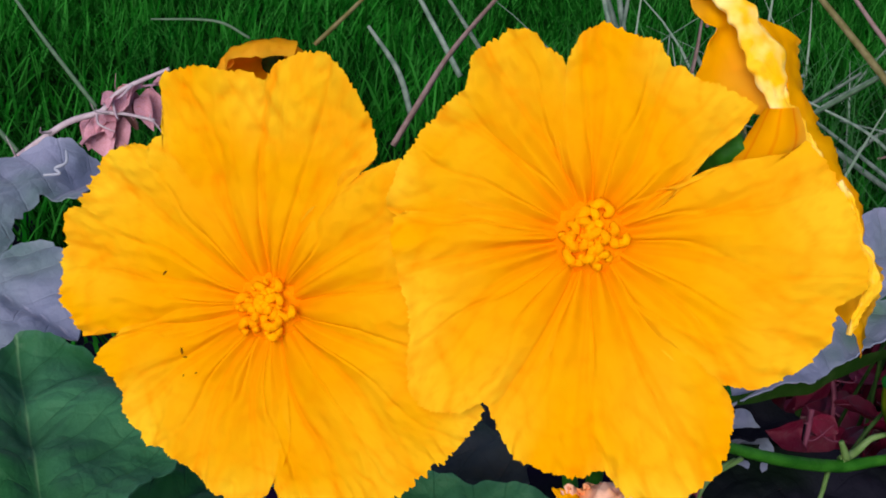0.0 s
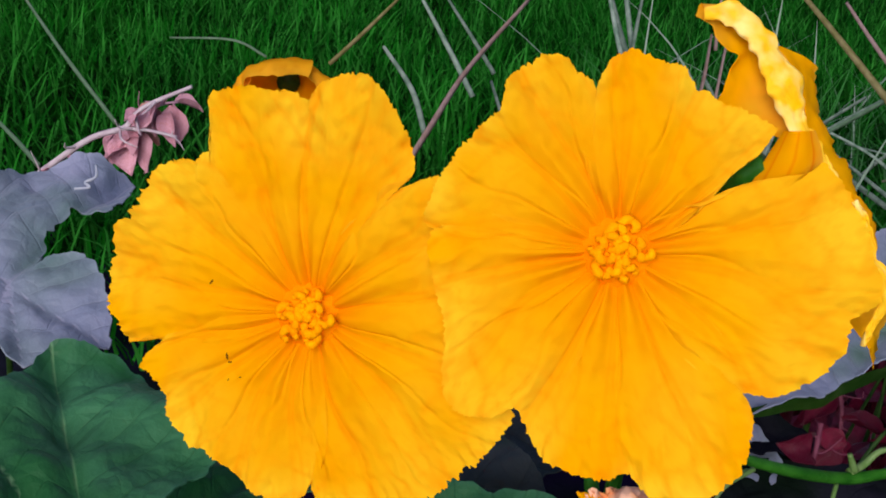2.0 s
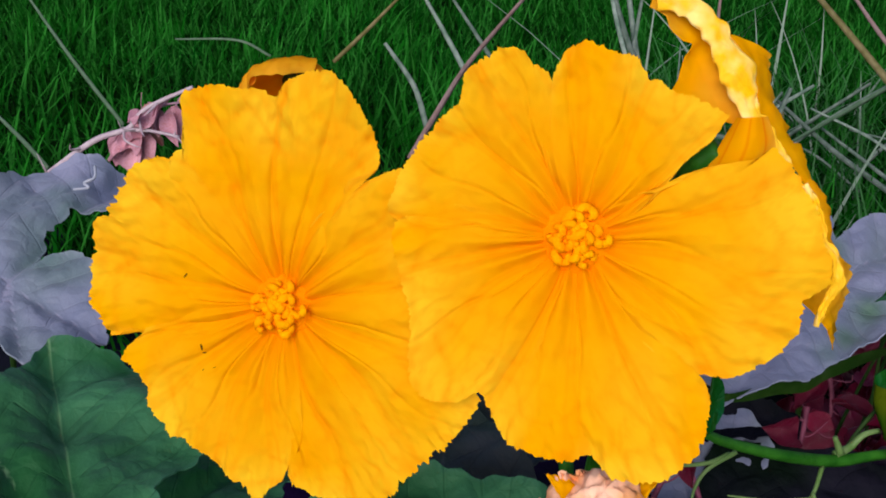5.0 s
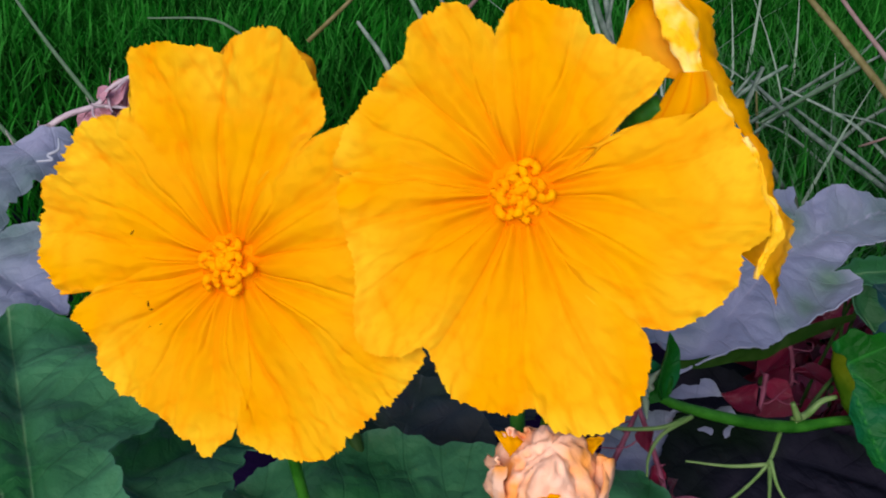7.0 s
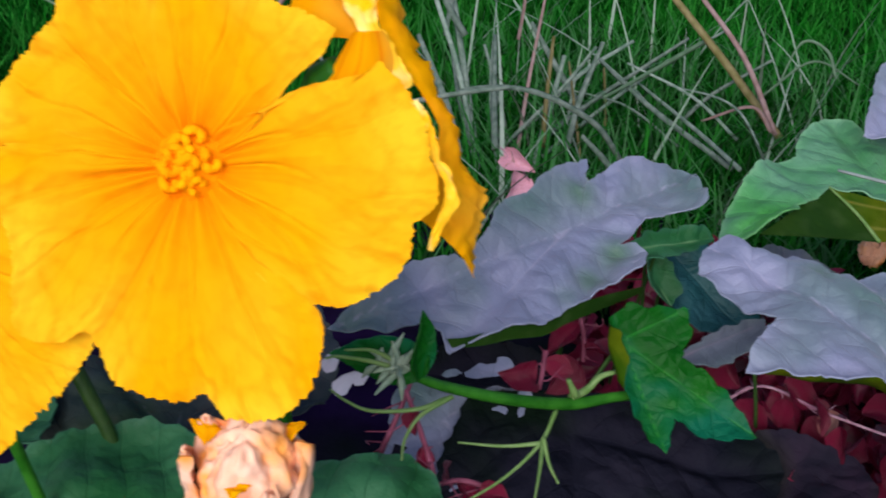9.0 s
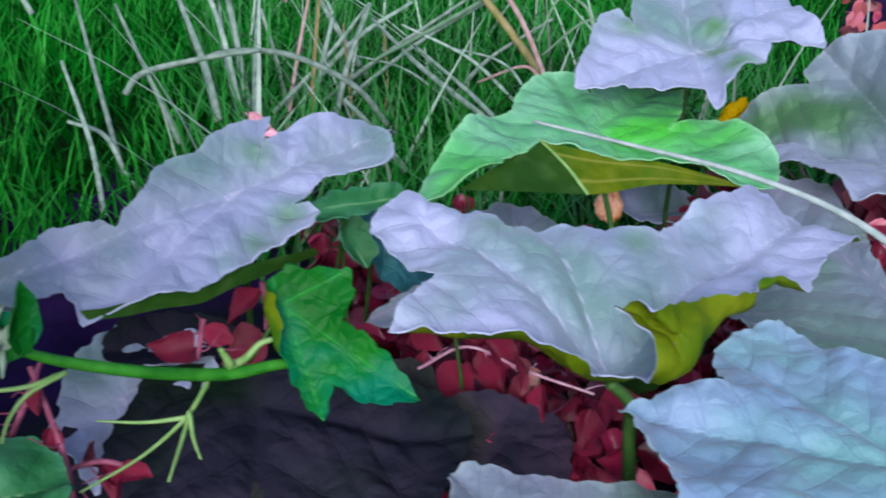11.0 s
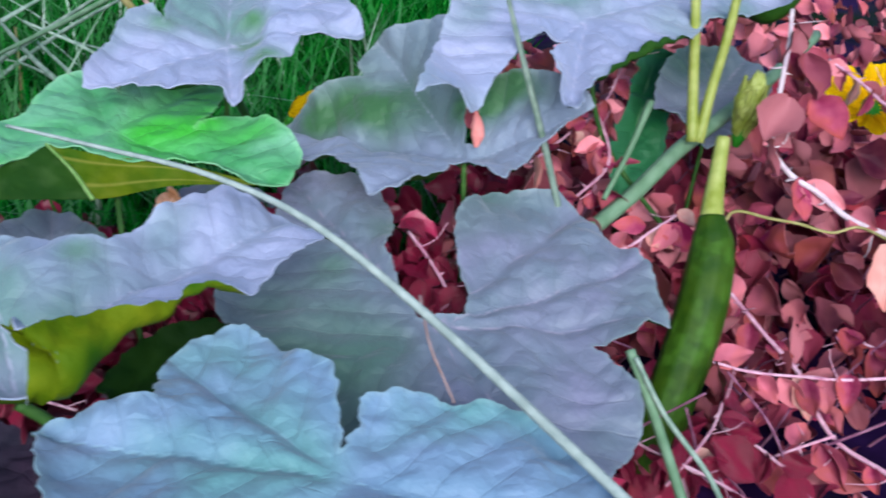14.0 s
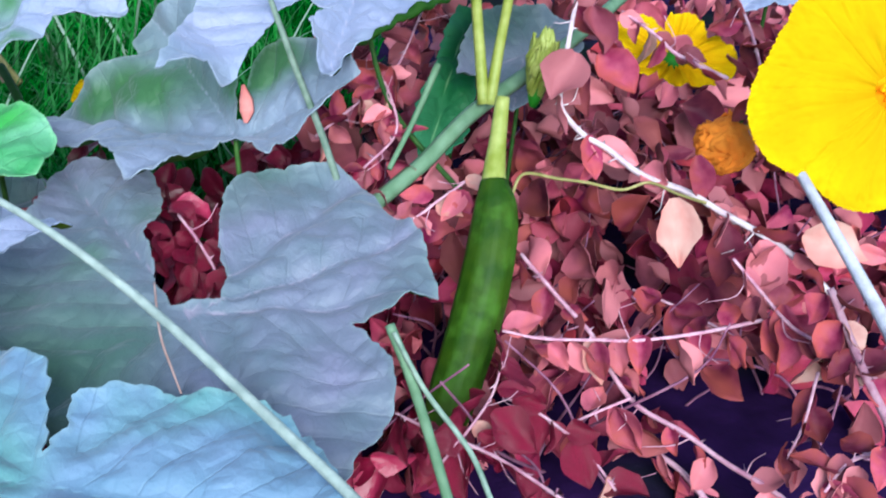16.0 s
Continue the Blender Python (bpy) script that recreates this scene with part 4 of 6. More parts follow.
part("turned_edge", ruled_petal([(0.3006, 0.4997, 0.1978), (0.2773, 0.4777, 0.1928), (0.2559, 0.4574, 0.1887)], [(0.3216, 0.4738, 0.1805), (0.2878, 0.4661, 0.1847), (0.2555, 0.4566, 0.1886)], M_UNDERG, 14, m, ripple=0.0006), fresh.children[0], "deep green underside turned forward")
part("turned_edge", ruled_petal([(0.3006, 0.4997, 0.1978), (0.3165, 0.4929, 0.1964), (0.3309, 0.4876, 0.1954), (0.3572, 0.4829, 0.1944), (0.3805, 0.4721, 0.1923), (0.3957, 0.4647, 0.1908)], [(0.3216, 0.4738, 0.1805), (0.3314, 0.4736, 0.1817), (0.3452, 0.4765, 0.1836), (0.3584, 0.4761, 0.1858), (0.3802, 0.4691, 0.1889), (0.3958, 0.4644, 0.1902)], M_UNDER, 15, m, ripple=0.0006, ribs=2), fresh.children[0], "olive underside turned forward")
part("midrib", tube([(0.3004, 0.4985, 0.1981), (0.3118, 0.4857, 0.19), (0.3207, 0.4726, 0.1809)], [0.0006, 0.0008, 0.0010], M_TENDRIL, 7, 6, back=m), fresh.children[0], "pale green midrib")
vine_leaf((0.295, 0.325, 0.195), (0, -0.1, 0.995), (-1, -0.009, -0.001),
          [(111, 11), (56, 16), (40, 27), (17, 33), (8, 49), (4, 65), (0, 82), (-16, 74), (-27, 70), (-36, 92), (-40, 109), (-49, 117), (-58, 109), (-67, 97), (-64, 69), (-78, 73), (-108, 67), (-117, 69), (-124, 103), (-133, 127), (-141, 144), (-150, 144), (-152, 115), (-167, 63), (151, 34), (114, 35), (96, 40)],
          M_LILAC, "pale lilac leaf with one lobe folded upward", under=M_UNDER,
          folds=[(0.001, 0.016, 121, 108, 0.005), (0.084, 0.000, 79, 75, 0.002)], teeth=0.0014, funnel=0.024, green=((-62, 74, 10, 0.6), (-110, 60, 9, 0.6)), stalk=[(0.305, 0.33, 0.159), (0.309, 0.335, 0.14), (0.316, 0.342, 0.108)], stalk_r=0.0028)
vine_leaf((0.387, 0.541, 0.235), (0, -0.287, 0.958), (-0.977, -0.203, -0.061),
          [(13, 77), (2, 66), (-13, 56), (-30, 53), (-44, 51), (-53, 46), (-38, 33), (-68, 46), (-90, 62), (-110, 66), (-124, 56), (-134, 60), (-142, 72), (-158, 75), (-172, 66), (170, 66), (161, 62), (160, 48), (153, 32), (127, 33), (87, 39), (75, 50), (70, 41), (56, 49), (45, 57), (27, 59), (19, 68)],
          M_LILAC, "pale lilac leaf with a raised side lobe", folds=[(-0.002, 0.012, 157, 42, 0.004), (-0.014, 0.017, 157, -40, 0.005)], teeth=0.0012, stalk=[(0.39, 0.55, 0.14), (0.4, 0.56, 0.05)],
          green=((157, 10, 8, 1.0), (110, 28, 8, 0.9), (-140, 24, 8, 1.0), (-40, 34, 7, 0.7)))
vine_leaf((0.497, 0.479, 0.196), (-0.084, 0.121, 0.989), (-0.666, 0.732, -0.146),
          [(0, 121), (-7, 113), (-15, 105), (-24, 94), (-27, 87), (-29, 96), (-38, 99), (-56, 89), (-76, 83), (-75, 62), (-71, 41), (-71, 26), (-71, 10), (-112, 10), (-87, 27), (-88, 40), (-102, 52), (-114, 58), (-135, 70), (-148, 71), (-149, 56), (-156, 47), (-168, 36), (172, 33), (148, 41), (147, 24), (128, 9), (60, 8), (86, 19), (85, 33), (86, 51), (73, 60), (55, 57), (31, 64), (22, 88), (9, 110)],
          M_GREYSHEEN, "grey green leaf folded along its midrib with an open bay", folds=[(0.0, -0.001, -90, 54, 0.005)], teeth=0.0010, droop=0.0, funnel=0.001, curl=0.002, under=M_UNDERG, stalk=[(0.50, 0.475, 0.15), (0.505, 0.47, 0.05)],
          green=((-6, 100, 14, 0.9), (-16, 86, 16, 0.9), (-18, 60, 18, 0.7), (-35, 50, 18, 0.5), (-72, 30, 11, 0.9), (-72, 55, 11, 0.9), (-92, 32, 11, 1.0), (-104, 46, 12, 1.0), (-125, 50, 9, 0.5)))
vine_leaf((0.564, 0.507, 0.264), (0, -0.33, 0.944), (-0.968, -0.239, -0.084),
          [(51, 87), (45, 69), (35, 53), (38, 28), (19, 38), (20, 57), (24, 82), (27, 104), (21, 102), (20, 116), (18, 126), (15, 115), (9, 100), (0, 86), (-12, 75), (-21, 70), (-47, 55), (-128, 103), (-158, 165), (-173, 170), (165, 123), (166, 96), (160, 65), (104, 46), (61, 61), (55, 70)],
          M_LILAC, "broad pale lilac leaf with drooping pointed lobes", teeth=0.0014, folds=[(0.028, 0.051, 104, 75, 0.003)], stalk=[(0.58, 0.50, 0.2), (0.62, 0.48, 0.15)])
vine_leaf((0.46, 0.385, 0.158), (-0.146, -0.194, 0.97), (0.134, -0.975, -0.175),
          [(94, 15), (120, 25), (147, 51), (150, 79), (145, 99), (132, 109), (120, 117), (109, 108), (94, 108), (83, 104), (72, 104), (69, 93), (62, 85), (59, 68), (51, 80), (46, 89), (35, 99), (20, 104), (8, 116), (-13, 109), (-30, 97), (-50, 82), (-85, 72), (-115, 95), (-130, 100), (-156, 106), (-169, 135), (-175, 132), (174, 119), (172, 86), (-176, 55), (-162, 24), (-143, 8)],
          M_GREY, "large grey leaf with five lobes and pink veins", teeth=0.0014, green=((-150, 60, 12, 0.5), (-95, 66, 18, 0.25), (175, 70, 12, 0.4), (-55, 72, 18, 0.15)), stalk=[(0.462, 0.39, 0.12), (0.47, 0.40, 0.05)])
vine_leaf((0.402, 0.283, 0.162), (0, -0.1, 0.995), (-0.5, -0.862, -0.086),
          [(-170, 26), (-166, 36), (174, 48), (166, 53), (154, 55), (140, 76), (130, 84), (114, 89), (96, 100), (55, 98), (23, 100), (1, 103), (-20, 112), (-39, 111), (-56, 97), (-67, 100), (-75, 105), (-78, 106), (-82, 111), (-89, 96), (-97, 78), (-114, 94), (-127, 93), (-135, 91), (-143, 68), (-153, 54), (-153, 35), (-147, 13)],
          M_BLUE, "pale blue green leaf with a rounded bay", stalk=[(0.40, 0.29, 0.12), (0.40, 0.31, 0.05)])
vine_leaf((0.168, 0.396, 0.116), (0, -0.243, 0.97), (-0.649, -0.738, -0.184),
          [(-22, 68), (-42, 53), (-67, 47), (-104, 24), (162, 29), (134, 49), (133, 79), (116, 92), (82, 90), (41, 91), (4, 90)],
          M_DEEPSHADE, "dark purple leaf in deep shade under the vine", stalk=[(0.168, 0.40, 0.07), (0.168, 0.41, 0.05)])
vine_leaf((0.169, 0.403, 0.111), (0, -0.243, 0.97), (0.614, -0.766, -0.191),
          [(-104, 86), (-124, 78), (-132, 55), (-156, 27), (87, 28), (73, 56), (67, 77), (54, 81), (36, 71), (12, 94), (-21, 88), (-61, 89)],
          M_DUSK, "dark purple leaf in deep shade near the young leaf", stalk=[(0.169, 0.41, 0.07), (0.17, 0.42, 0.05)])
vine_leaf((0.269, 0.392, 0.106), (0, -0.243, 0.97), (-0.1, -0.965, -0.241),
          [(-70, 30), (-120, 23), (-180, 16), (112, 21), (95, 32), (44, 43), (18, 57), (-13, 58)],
          M_DUSK, "small dark brown leaf among red dried leaves, shade in its colour", stalk=[(0.269, 0.40, 0.07), (0.27, 0.41, 0.05)])
vine_leaf((0.177, 0.365, 0.181), (-0.1, -0.752, 0.652), (0.809, -0.443, -0.387),
          [(-89, 17), (-132, 13), (121, 14), (86, 16), (63, 29), (42, 27), (18, 23), (12, 37), (0, 63), (-15, 49), (-22, 36), (-35, 47), (-42, 36), (-49, 22)],
          M_SMALL, "glossy bright green young leaf with pointed lobes", under=M_UNDER, folds=[(-0.004, 0.000, -128, 125, 0.003)], pucker=0.0014, stalk=[(0.172, 0.37, 0.165), (0.165, 0.365, 0.155)], stalk_r=0.001)
vine_leaf((0.222, 0.479, 0.168), (0.1, -0.597, 0.796), (0.652, -0.565, -0.505),
          [(-117, 12), (153, 5), (67, 19), (30, 22), (23, 34), (16, 51), (0, 55), (-22, 49), (-41, 36), (-61, 21)],
          M_TEAL, "crinkled teal green leaf between larger leaves", pucker=0.003, stalk=[(0.22, 0.49, 0.1), (0.22, 0.5, 0.05)], stalk_r=0.0012)
vine_leaf((0.277, 0.276, 0.133), (0, -0.1, 0.995), (-0.279, 0.956, 0.096),
          [(26, 58), (16, 55), (2, 44), (-19, 38), (-45, 36), (-59, 51), (-70, 59), (-88, 54), (-128, 38), (132, 21), (54, 42)],
          M_GREY, "grey green leaf low at the vine's foot", stalk=[(0.277, 0.28, 0.08), (0.28, 0.28, 0.05)])
vine_leaf((0.112, 0.40, 0.118), (0.05, -0.45, 0.89), (-0.7, -0.6, -0.25),
          [(-1, 40), (-17, 26), (-50, 24), (-90, 26), (-130, 34), (-165, 40), (170, 42), (150, 40), (124, 26), (100, 36), (77, 44), (60, 34), (40, 46), (22, 36)],
          M_LILAC, "grey lilac leaf low beneath the vine shoot", stalk=[(0.115, 0.40, 0.08), (0.115, 0.41, 0.05)], stalk_r=0.001)
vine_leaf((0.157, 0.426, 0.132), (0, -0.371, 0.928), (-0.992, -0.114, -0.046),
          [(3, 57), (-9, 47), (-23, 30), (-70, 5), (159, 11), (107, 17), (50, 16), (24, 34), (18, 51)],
          M_DEEPSHADE, "dark green leaf hidden under the lilac leaf, shade in its colour", stalk=[(0.14, 0.43, 0.1), (0.14, 0.44, 0.05)], stalk_r=0.001)
vine_leaf((0.204, 0.45, 0.181), (0.309, -0.722, 0.619), (0.441, -0.468, -0.766),
          [(-87, 4), (108, 4), (34, 14), (13, 25), (-3, 28), (-17, 24), (-34, 14)],
          M_GREEN, "dark green narrow leaf standing between lilac leaves", stalk=[(0.21, 0.46, 0.1), (0.21, 0.47, 0.05)], stalk_r=0.001)
vine_leaf((0.205, 0.437, 0.19), (0.21, -0.503, 0.838), (0.913, 0.407, 0.016),
          [(-177, 25), (173, 17), (118, 7), (11, 27), (-1, 31), (-37, 10), (-150, 15), (-168, 24)],
          M_GREEN, "dark green turned under lobe beneath the lilac leaf", stalk=[(0.2, 0.47, 0.1), (0.2, 0.48, 0.05)], stalk_r=0.001)
vine_leaf((0.249, 0.419, 0.16), (0.101, -0.504, 0.858), (-0.882, -0.444, -0.157),
          [(-1, 41), (-8, 26), (-31, 8), (-153, 6), (103, 7), (35, 16), (20, 32)],
          M_GREY, "grey violet leaf half hidden under the pale leaf", stalk=[(0.26, 0.42, 0.1), (0.26, 0.43, 0.05)], stalk_r=0.001)
vine_leaf((0.3, 0.51, 0.136), (0, -0.371, 0.928), (0.01, 0.928, 0.371),
          [(89, 48), (74, 43), (43, 29), (0, 30), (-46, 27), (-76, 29), (-104, 17), (114, 26)],
          M_GREY, "grey green leaf behind the pale folded leaf", stalk=[(0.3, 0.55, 0.1), (0.3, 0.55, 0.05)], stalk_r=0.001)
vine_leaf((0.38, 0.559, 0.133), (0, -0.371, 0.928), (-0.705, 0.659, 0.263),
          [(19, 20), (-19, 18), (-92, 29), (-117, 42), (-144, 32), (168, 10), (68, 11)],
          M_LILAC, "small lilac leaf glimpsed behind the green leaf", stalk=[(0.37, 0.56, 0.1), (0.37, 0.56, 0.05)], stalk_r=0.001)
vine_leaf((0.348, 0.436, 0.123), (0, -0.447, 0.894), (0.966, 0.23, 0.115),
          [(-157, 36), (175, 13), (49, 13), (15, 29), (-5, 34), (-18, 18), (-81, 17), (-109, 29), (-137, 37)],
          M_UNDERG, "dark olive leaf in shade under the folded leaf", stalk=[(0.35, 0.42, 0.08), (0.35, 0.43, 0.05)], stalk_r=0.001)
vine_leaf((0.683, 0.566, 0.203), (0, -0.447, 0.894), (-0.936, -0.315, -0.158),
          [(-3, 50), (-56, 36), (-108, 40), (-157, 47), (163, 38), (85, 30), (43, 49), (17, 48)],
          M_GREY, "grey leaf behind the fruit stalk", stalk=[(0.68, 0.57, 0.1), (0.68, 0.57, 0.05)])
vine_leaf((0.661, 0.612, 0.208), (-0.176, -0.44, 0.88), (-0.515, -0.721, -0.463),
          [(-151, 15), (127, 15), (23, 52), (15, 92), (4, 111), (-4, 89), (-6, 47)],
          M_GREEN, "dark green narrow leaf beside the fruit stalk", stalk=[(0.66, 0.62, 0.1), (0.66, 0.62, 0.05)])
vine_leaf((0.875, 0.607, 0.229), (0, -0.447, 0.894), (-0.833, -0.495, -0.248),
          [(-1, 49), (-91, 14), (-174, 73), (165, 103), (134, 63), (76, 27), (29, 25)],
          M_LILAC, "pale leaf behind the lemon yellow flower", stalk=[(0.88, 0.62, 0.1), (0.88, 0.62, 0.05)])

# ---------------------------------------------------------------- fruit
def build_fruit():
    line = [(0.619, 0.447, 0.22), (0.614, 0.437, 0.202), (0.609, 0.426, 0.187), (0.607, 0.416, 0.173), (0.6, 0.403, 0.154), (0.592, 0.394, 0.13), (0.583, 0.386, 0.108), (0.575, 0.379, 0.090), (0.568, 0.372, 0.076)]
    ob = thing("gourd_fruit", Matrix.Translation(line[0]), "dark green young gourd hanging from a pale yellow neck", "gourd")
    back = ob.matrix_basis.inverted()
    part("neck", tube(line[:3] + [line[3]], [0.0034, 0.0042, 0.0058, 0.009], M_NECK, 14, 8, back=back), ob, "pale yellow green neck")
    part("body", tube(line[2:], [0.0062, 0.0095, 0.0112, 0.0118, 0.0122, 0.0122, 0.012, 0.0118, 0.0112, 0.0095, 0.004], M_FRUIT, 40, 10, ridges=10, ridge=0.02, wobble=0.012, back=back), ob, "dark green ridged skin")


build_fruit()


# ---------------------------------------------------------------- vine stems and tendrils
def stem(name, points, radii, mat, label, category, sides=9, ridges=0, ridge=0.0, group="", per=8):
    m = Matrix.Translation(points[0])
    ob = new(name, tube(points, radii, mat, sides, per, ridges, ridge, 0.03, m.inverted()))
    ob.matrix_basis = m
    return tagged(ob, label, category, group)


def build_vine_tip():
    line = [(0.212, 0.374, 0.153), (0.179, 0.361, 0.157), (0.157, 0.352, 0.158), (0.131, 0.336, 0.169), (0.108, 0.326, 0.179), (0.096, 0.319, 0.187), (0.085, 0.317, 0.193)]
    m = Matrix.Translation(line[0])
    back = m.inverted()
    ob = thing("vine_shoot", m, "green ribbed vine shoot with hairy tip and tendrils", "vine")
    part("stem", tube(line, [0.0018, 0.0020, 0.0024, 0.0022, 0.0019, 0.0016, 0.001], M_STEM, 12, 8, 5, 0.10, 0.03, back), ob, "bright green ribbed stem")
    for pts in ([(0.151, 0.347, 0.158), (0.144, 0.333, 0.152), (0.13, 0.32, 0.145), (0.111, 0.307, 0.14)],
                [(0.144, 0.333, 0.152), (0.13, 0.333, 0.15), (0.113, 0.334, 0.15)],
                [(0.145, 0.334, 0.154), (0.147, 0.326, 0.148), (0.15, 0.318, 0.145)],
                [(0.145, 0.333, 0.152), (0.143, 0.321, 0.149), (0.14, 0.307, 0.144)],
                [(0.108, 0.316, 0.182), (0.097, 0.309, 0.178), (0.092, 0.302, 0.173), (0.091, 0.295, 0.169)],
                [(0.106, 0.316, 0.181), (0.096, 0.31, 0.18), (0.08, 0.306, 0.181), (0.071, 0.304, 0.186), (0.066, 0.301, 0.192)],
                [(0.085, 0.313, 0.195), (0.078, 0.309, 0.199), (0.068, 0.306, 0.202), (0.064, 0.301, 0.204)],
                [(0.087, 0.313, 0.197), (0.079, 0.311, 0.202), (0.07, 0.307, 0.204)]):
        part("tendril", tube(pts, [0.0010, 0.0007, 0.0004], M_TENDRIL, 7, 6, back=back), ob)
    for pts in ([(0.157, 0.353, 0.16), (0.164, 0.358, 0.161), (0.169, 0.36, 0.166), (0.175, 0.361, 0.168)], [(0.159, 0.353, 0.161), (0.155, 0.352, 0.169)]):
        part("side_shoot", tube(pts, [0.0018, 0.0014, 0.001], M_TENDRIL, 8, 6, back=back), ob)
    rnd = random.Random(4)
    for k in range(24):
        c = Vector((0.093, 0.317, 0.190)).lerp(Vector((0.080, 0.313, 0.195)), rnd.random())
        d = Vector((rnd.uniform(-1, 0.35), rnd.uniform(-0.8, 0.2), rnd.uniform(-0.6, 0.8))).normalized() * rnd.uniform(0.006, 0.014)
        part("bud_scale", tube([c, c + d * 0.5 + Vector((0, 0, 0.0008)), c + d], [0.0007, 0.0014, 0.0002], M_HAIR, 6, 4, back=back), ob, "pale hairy bud scale")


build_vine_tip()
stem("flower_bud", [(-0.114, 0.718, 0.171), (-0.117, 0.712, 0.163), (-0.119, 0.707, 0.154), (-0.119, 0.703, 0.146)], [0.0008, 0.0012, 0.0042, 0.0012], M_STEM, "small green flower bud beneath a golden flower", "bud", 10, 5, 0.15)
vine_leaf((0.094, 0.317, 0.194), (-0.2, -0.75, 0.6), (-1, -0.3, 0.35), [(-150, 6), (-60, 9), (-25, 16), (-8, 24), (0, 31), (10, 22), (28, 15), (70, 9), (150, 6)],
          M_SMALL, "small bright green young leaf at the shoot's tip", pucker=0.001, funnel=0.001, teeth=0.001)
vine_leaf((0.095, 0.314, 0.193), (0.75, -0.6, 0.2), (0.1, 0.1, 1), [(-150, 3), (-60, 6), (-20, 13), (0, 22), (20, 13), (60, 7), (150, 3)],
          M_SMALL, "narrow folded light green young leaf", under=M_UNDER, pucker=0.001, funnel=0.001, teeth=0.001)

stem("gourd_vine", [(0.523, 0.422, 0.153), (0.559, 0.456, 0.164), (0.591, 0.475, 0.177), (0.621, 0.491, 0.195), (0.659, 0.517, 0.204), (0.704, 0.552, 0.212), (0.771, 0.607, 0.228)],
     [0.0038, 0.0042, 0.0042, 0.0042, 0.004, 0.0038], M_DULLSTEM, "thick dull green vine stem crossing dried twigs", "vine stem", 12, 5, 0.08)
stem("green_stalk", [(0.626, 0.487, 0.202), (0.625, 0.494, 0.225), (0.622, 0.498, 0.253), (0.619, 0.504, 0.285)], [0.0032, 0.0028, 0.0026], M_NECK, "yellow green upright leaf stalk", "stalk", 10)
stem("green_stalk", [(0.629, 0.486, 0.202), (0.634, 0.492, 0.228), (0.638, 0.494, 0.257), (0.64, 0.496, 0.284)], [0.0032, 0.0026, 0.0024], M_NECK, "olive green slanting leaf stalk", "stalk", 10)
stem("thin_stalk", [(0.57, 0.466, 0.179), (0.588, 0.482, 0.2), (0.604, 0.499, 0.22)], [0.0014, 0.0015, 0.0020], M_DULLSTEM, "slim dull green flower stalk ending in a calyx", "stalk", 9)
stem("thin_stalk", [(0.536, 0.35, 0.162), (0.54, 0.335, 0.148), (0.542, 0.313, 0.133), (0.543, 0.287, 0.117)], [0.0022, 0.0022, 0.0022], M_DULLSTEM, "dull green leaf stalk under the grey leaf", "stalk", 9)
stem("thin_stalk", [(0.536, 0.344, 0.162), (0.544, 0.326, 0.145), (0.555, 0.302, 0.131), (0.558, 0.283, 0.12)], [0.0011, 0.0012, 0.0012], M_STRAW, "pale dry stalk among pink leaves", "dry stalk", 7)
stem("thin_stalk", [(0.393, 0.613, 0.192), (0.4, 0.583, 0.186), (0.407, 0.55, 0.175)], [0.0026, 0.0024, 0.002], M_UNDERG, "dark green bent leaf stalk", "stalk", 9)
stem("pale_stalk", [(0.721, 0.356, 0.216), (0.717, 0.32, 0.203), (0.718, 0.295, 0.189), (0.715, 0.265, 0.176), (0.708, 0.235, 0.161)], [0.0022, 0.0026, 0.003, 0.0032], M_LILACSTALK, "thick pale lilac dry stalk beneath the lemon flower", "dry stalk", 10)
stem("curly_tendril", [(0.625, 0.44, 0.17), (0.632, 0.443, 0.181), (0.646, 0.432, 0.182), (0.657, 0.423, 0.183), (0.672, 0.416, 0.181), (0.685, 0.413, 0.185), (0.692, 0.398, 0.185), (0.699, 0.384, 0.186)], [0.0009, 0.0008, 0.0008], M_TAN, "curly pale tendril over dried leaves", "tendril", 7)

# ---------------------------------------------------------------- straws and dry stalks
def straw(points, width, mat, label, group="dry grass stalks"):
    return stem("grass_stalk", points, [width * 0.5, width * 0.5, width * 0.42, width * 0.3], mat, label, "dry stalk", 7, 2, 0.25, group)


stem("long_straw", [(0.287, 0.461, 0.221), (0.327, 0.434, 0.221), (0.366, 0.405, 0.221), (0.4, 0.371, 0.216), (0.438, 0.334, 0.195), (0.477, 0.274, 0.173), (0.498, 0.239, 0.161)],
     [0.0006, 0.0008, 0.0010, 0.0013, 0.0016, 0.0018, 0.0018], M_PALESTRAW, "long pale dry straw lying across the leaves", "straw", 8, 2, 0.2, "straws on leaves")
straw([(0.544, 0.452, 0.169), (0.535, 0.461, 0.2), (0.524, 0.462, 0.229), (0.515, 0.469, 0.256), (0.506, 0.474, 0.283)], 0.003, M_STRAW, "pale green grass stem in front of leaves", "straws on leaves")
straw([(0.446, 0.366, 0.184), (0.445, 0.343, 0.175), (0.447, 0.328, 0.169), (0.449, 0.318, 0.164)], 0.0011, M_ROSE, "thin pink dry stalk on the grey leaf", "straws on leaves")
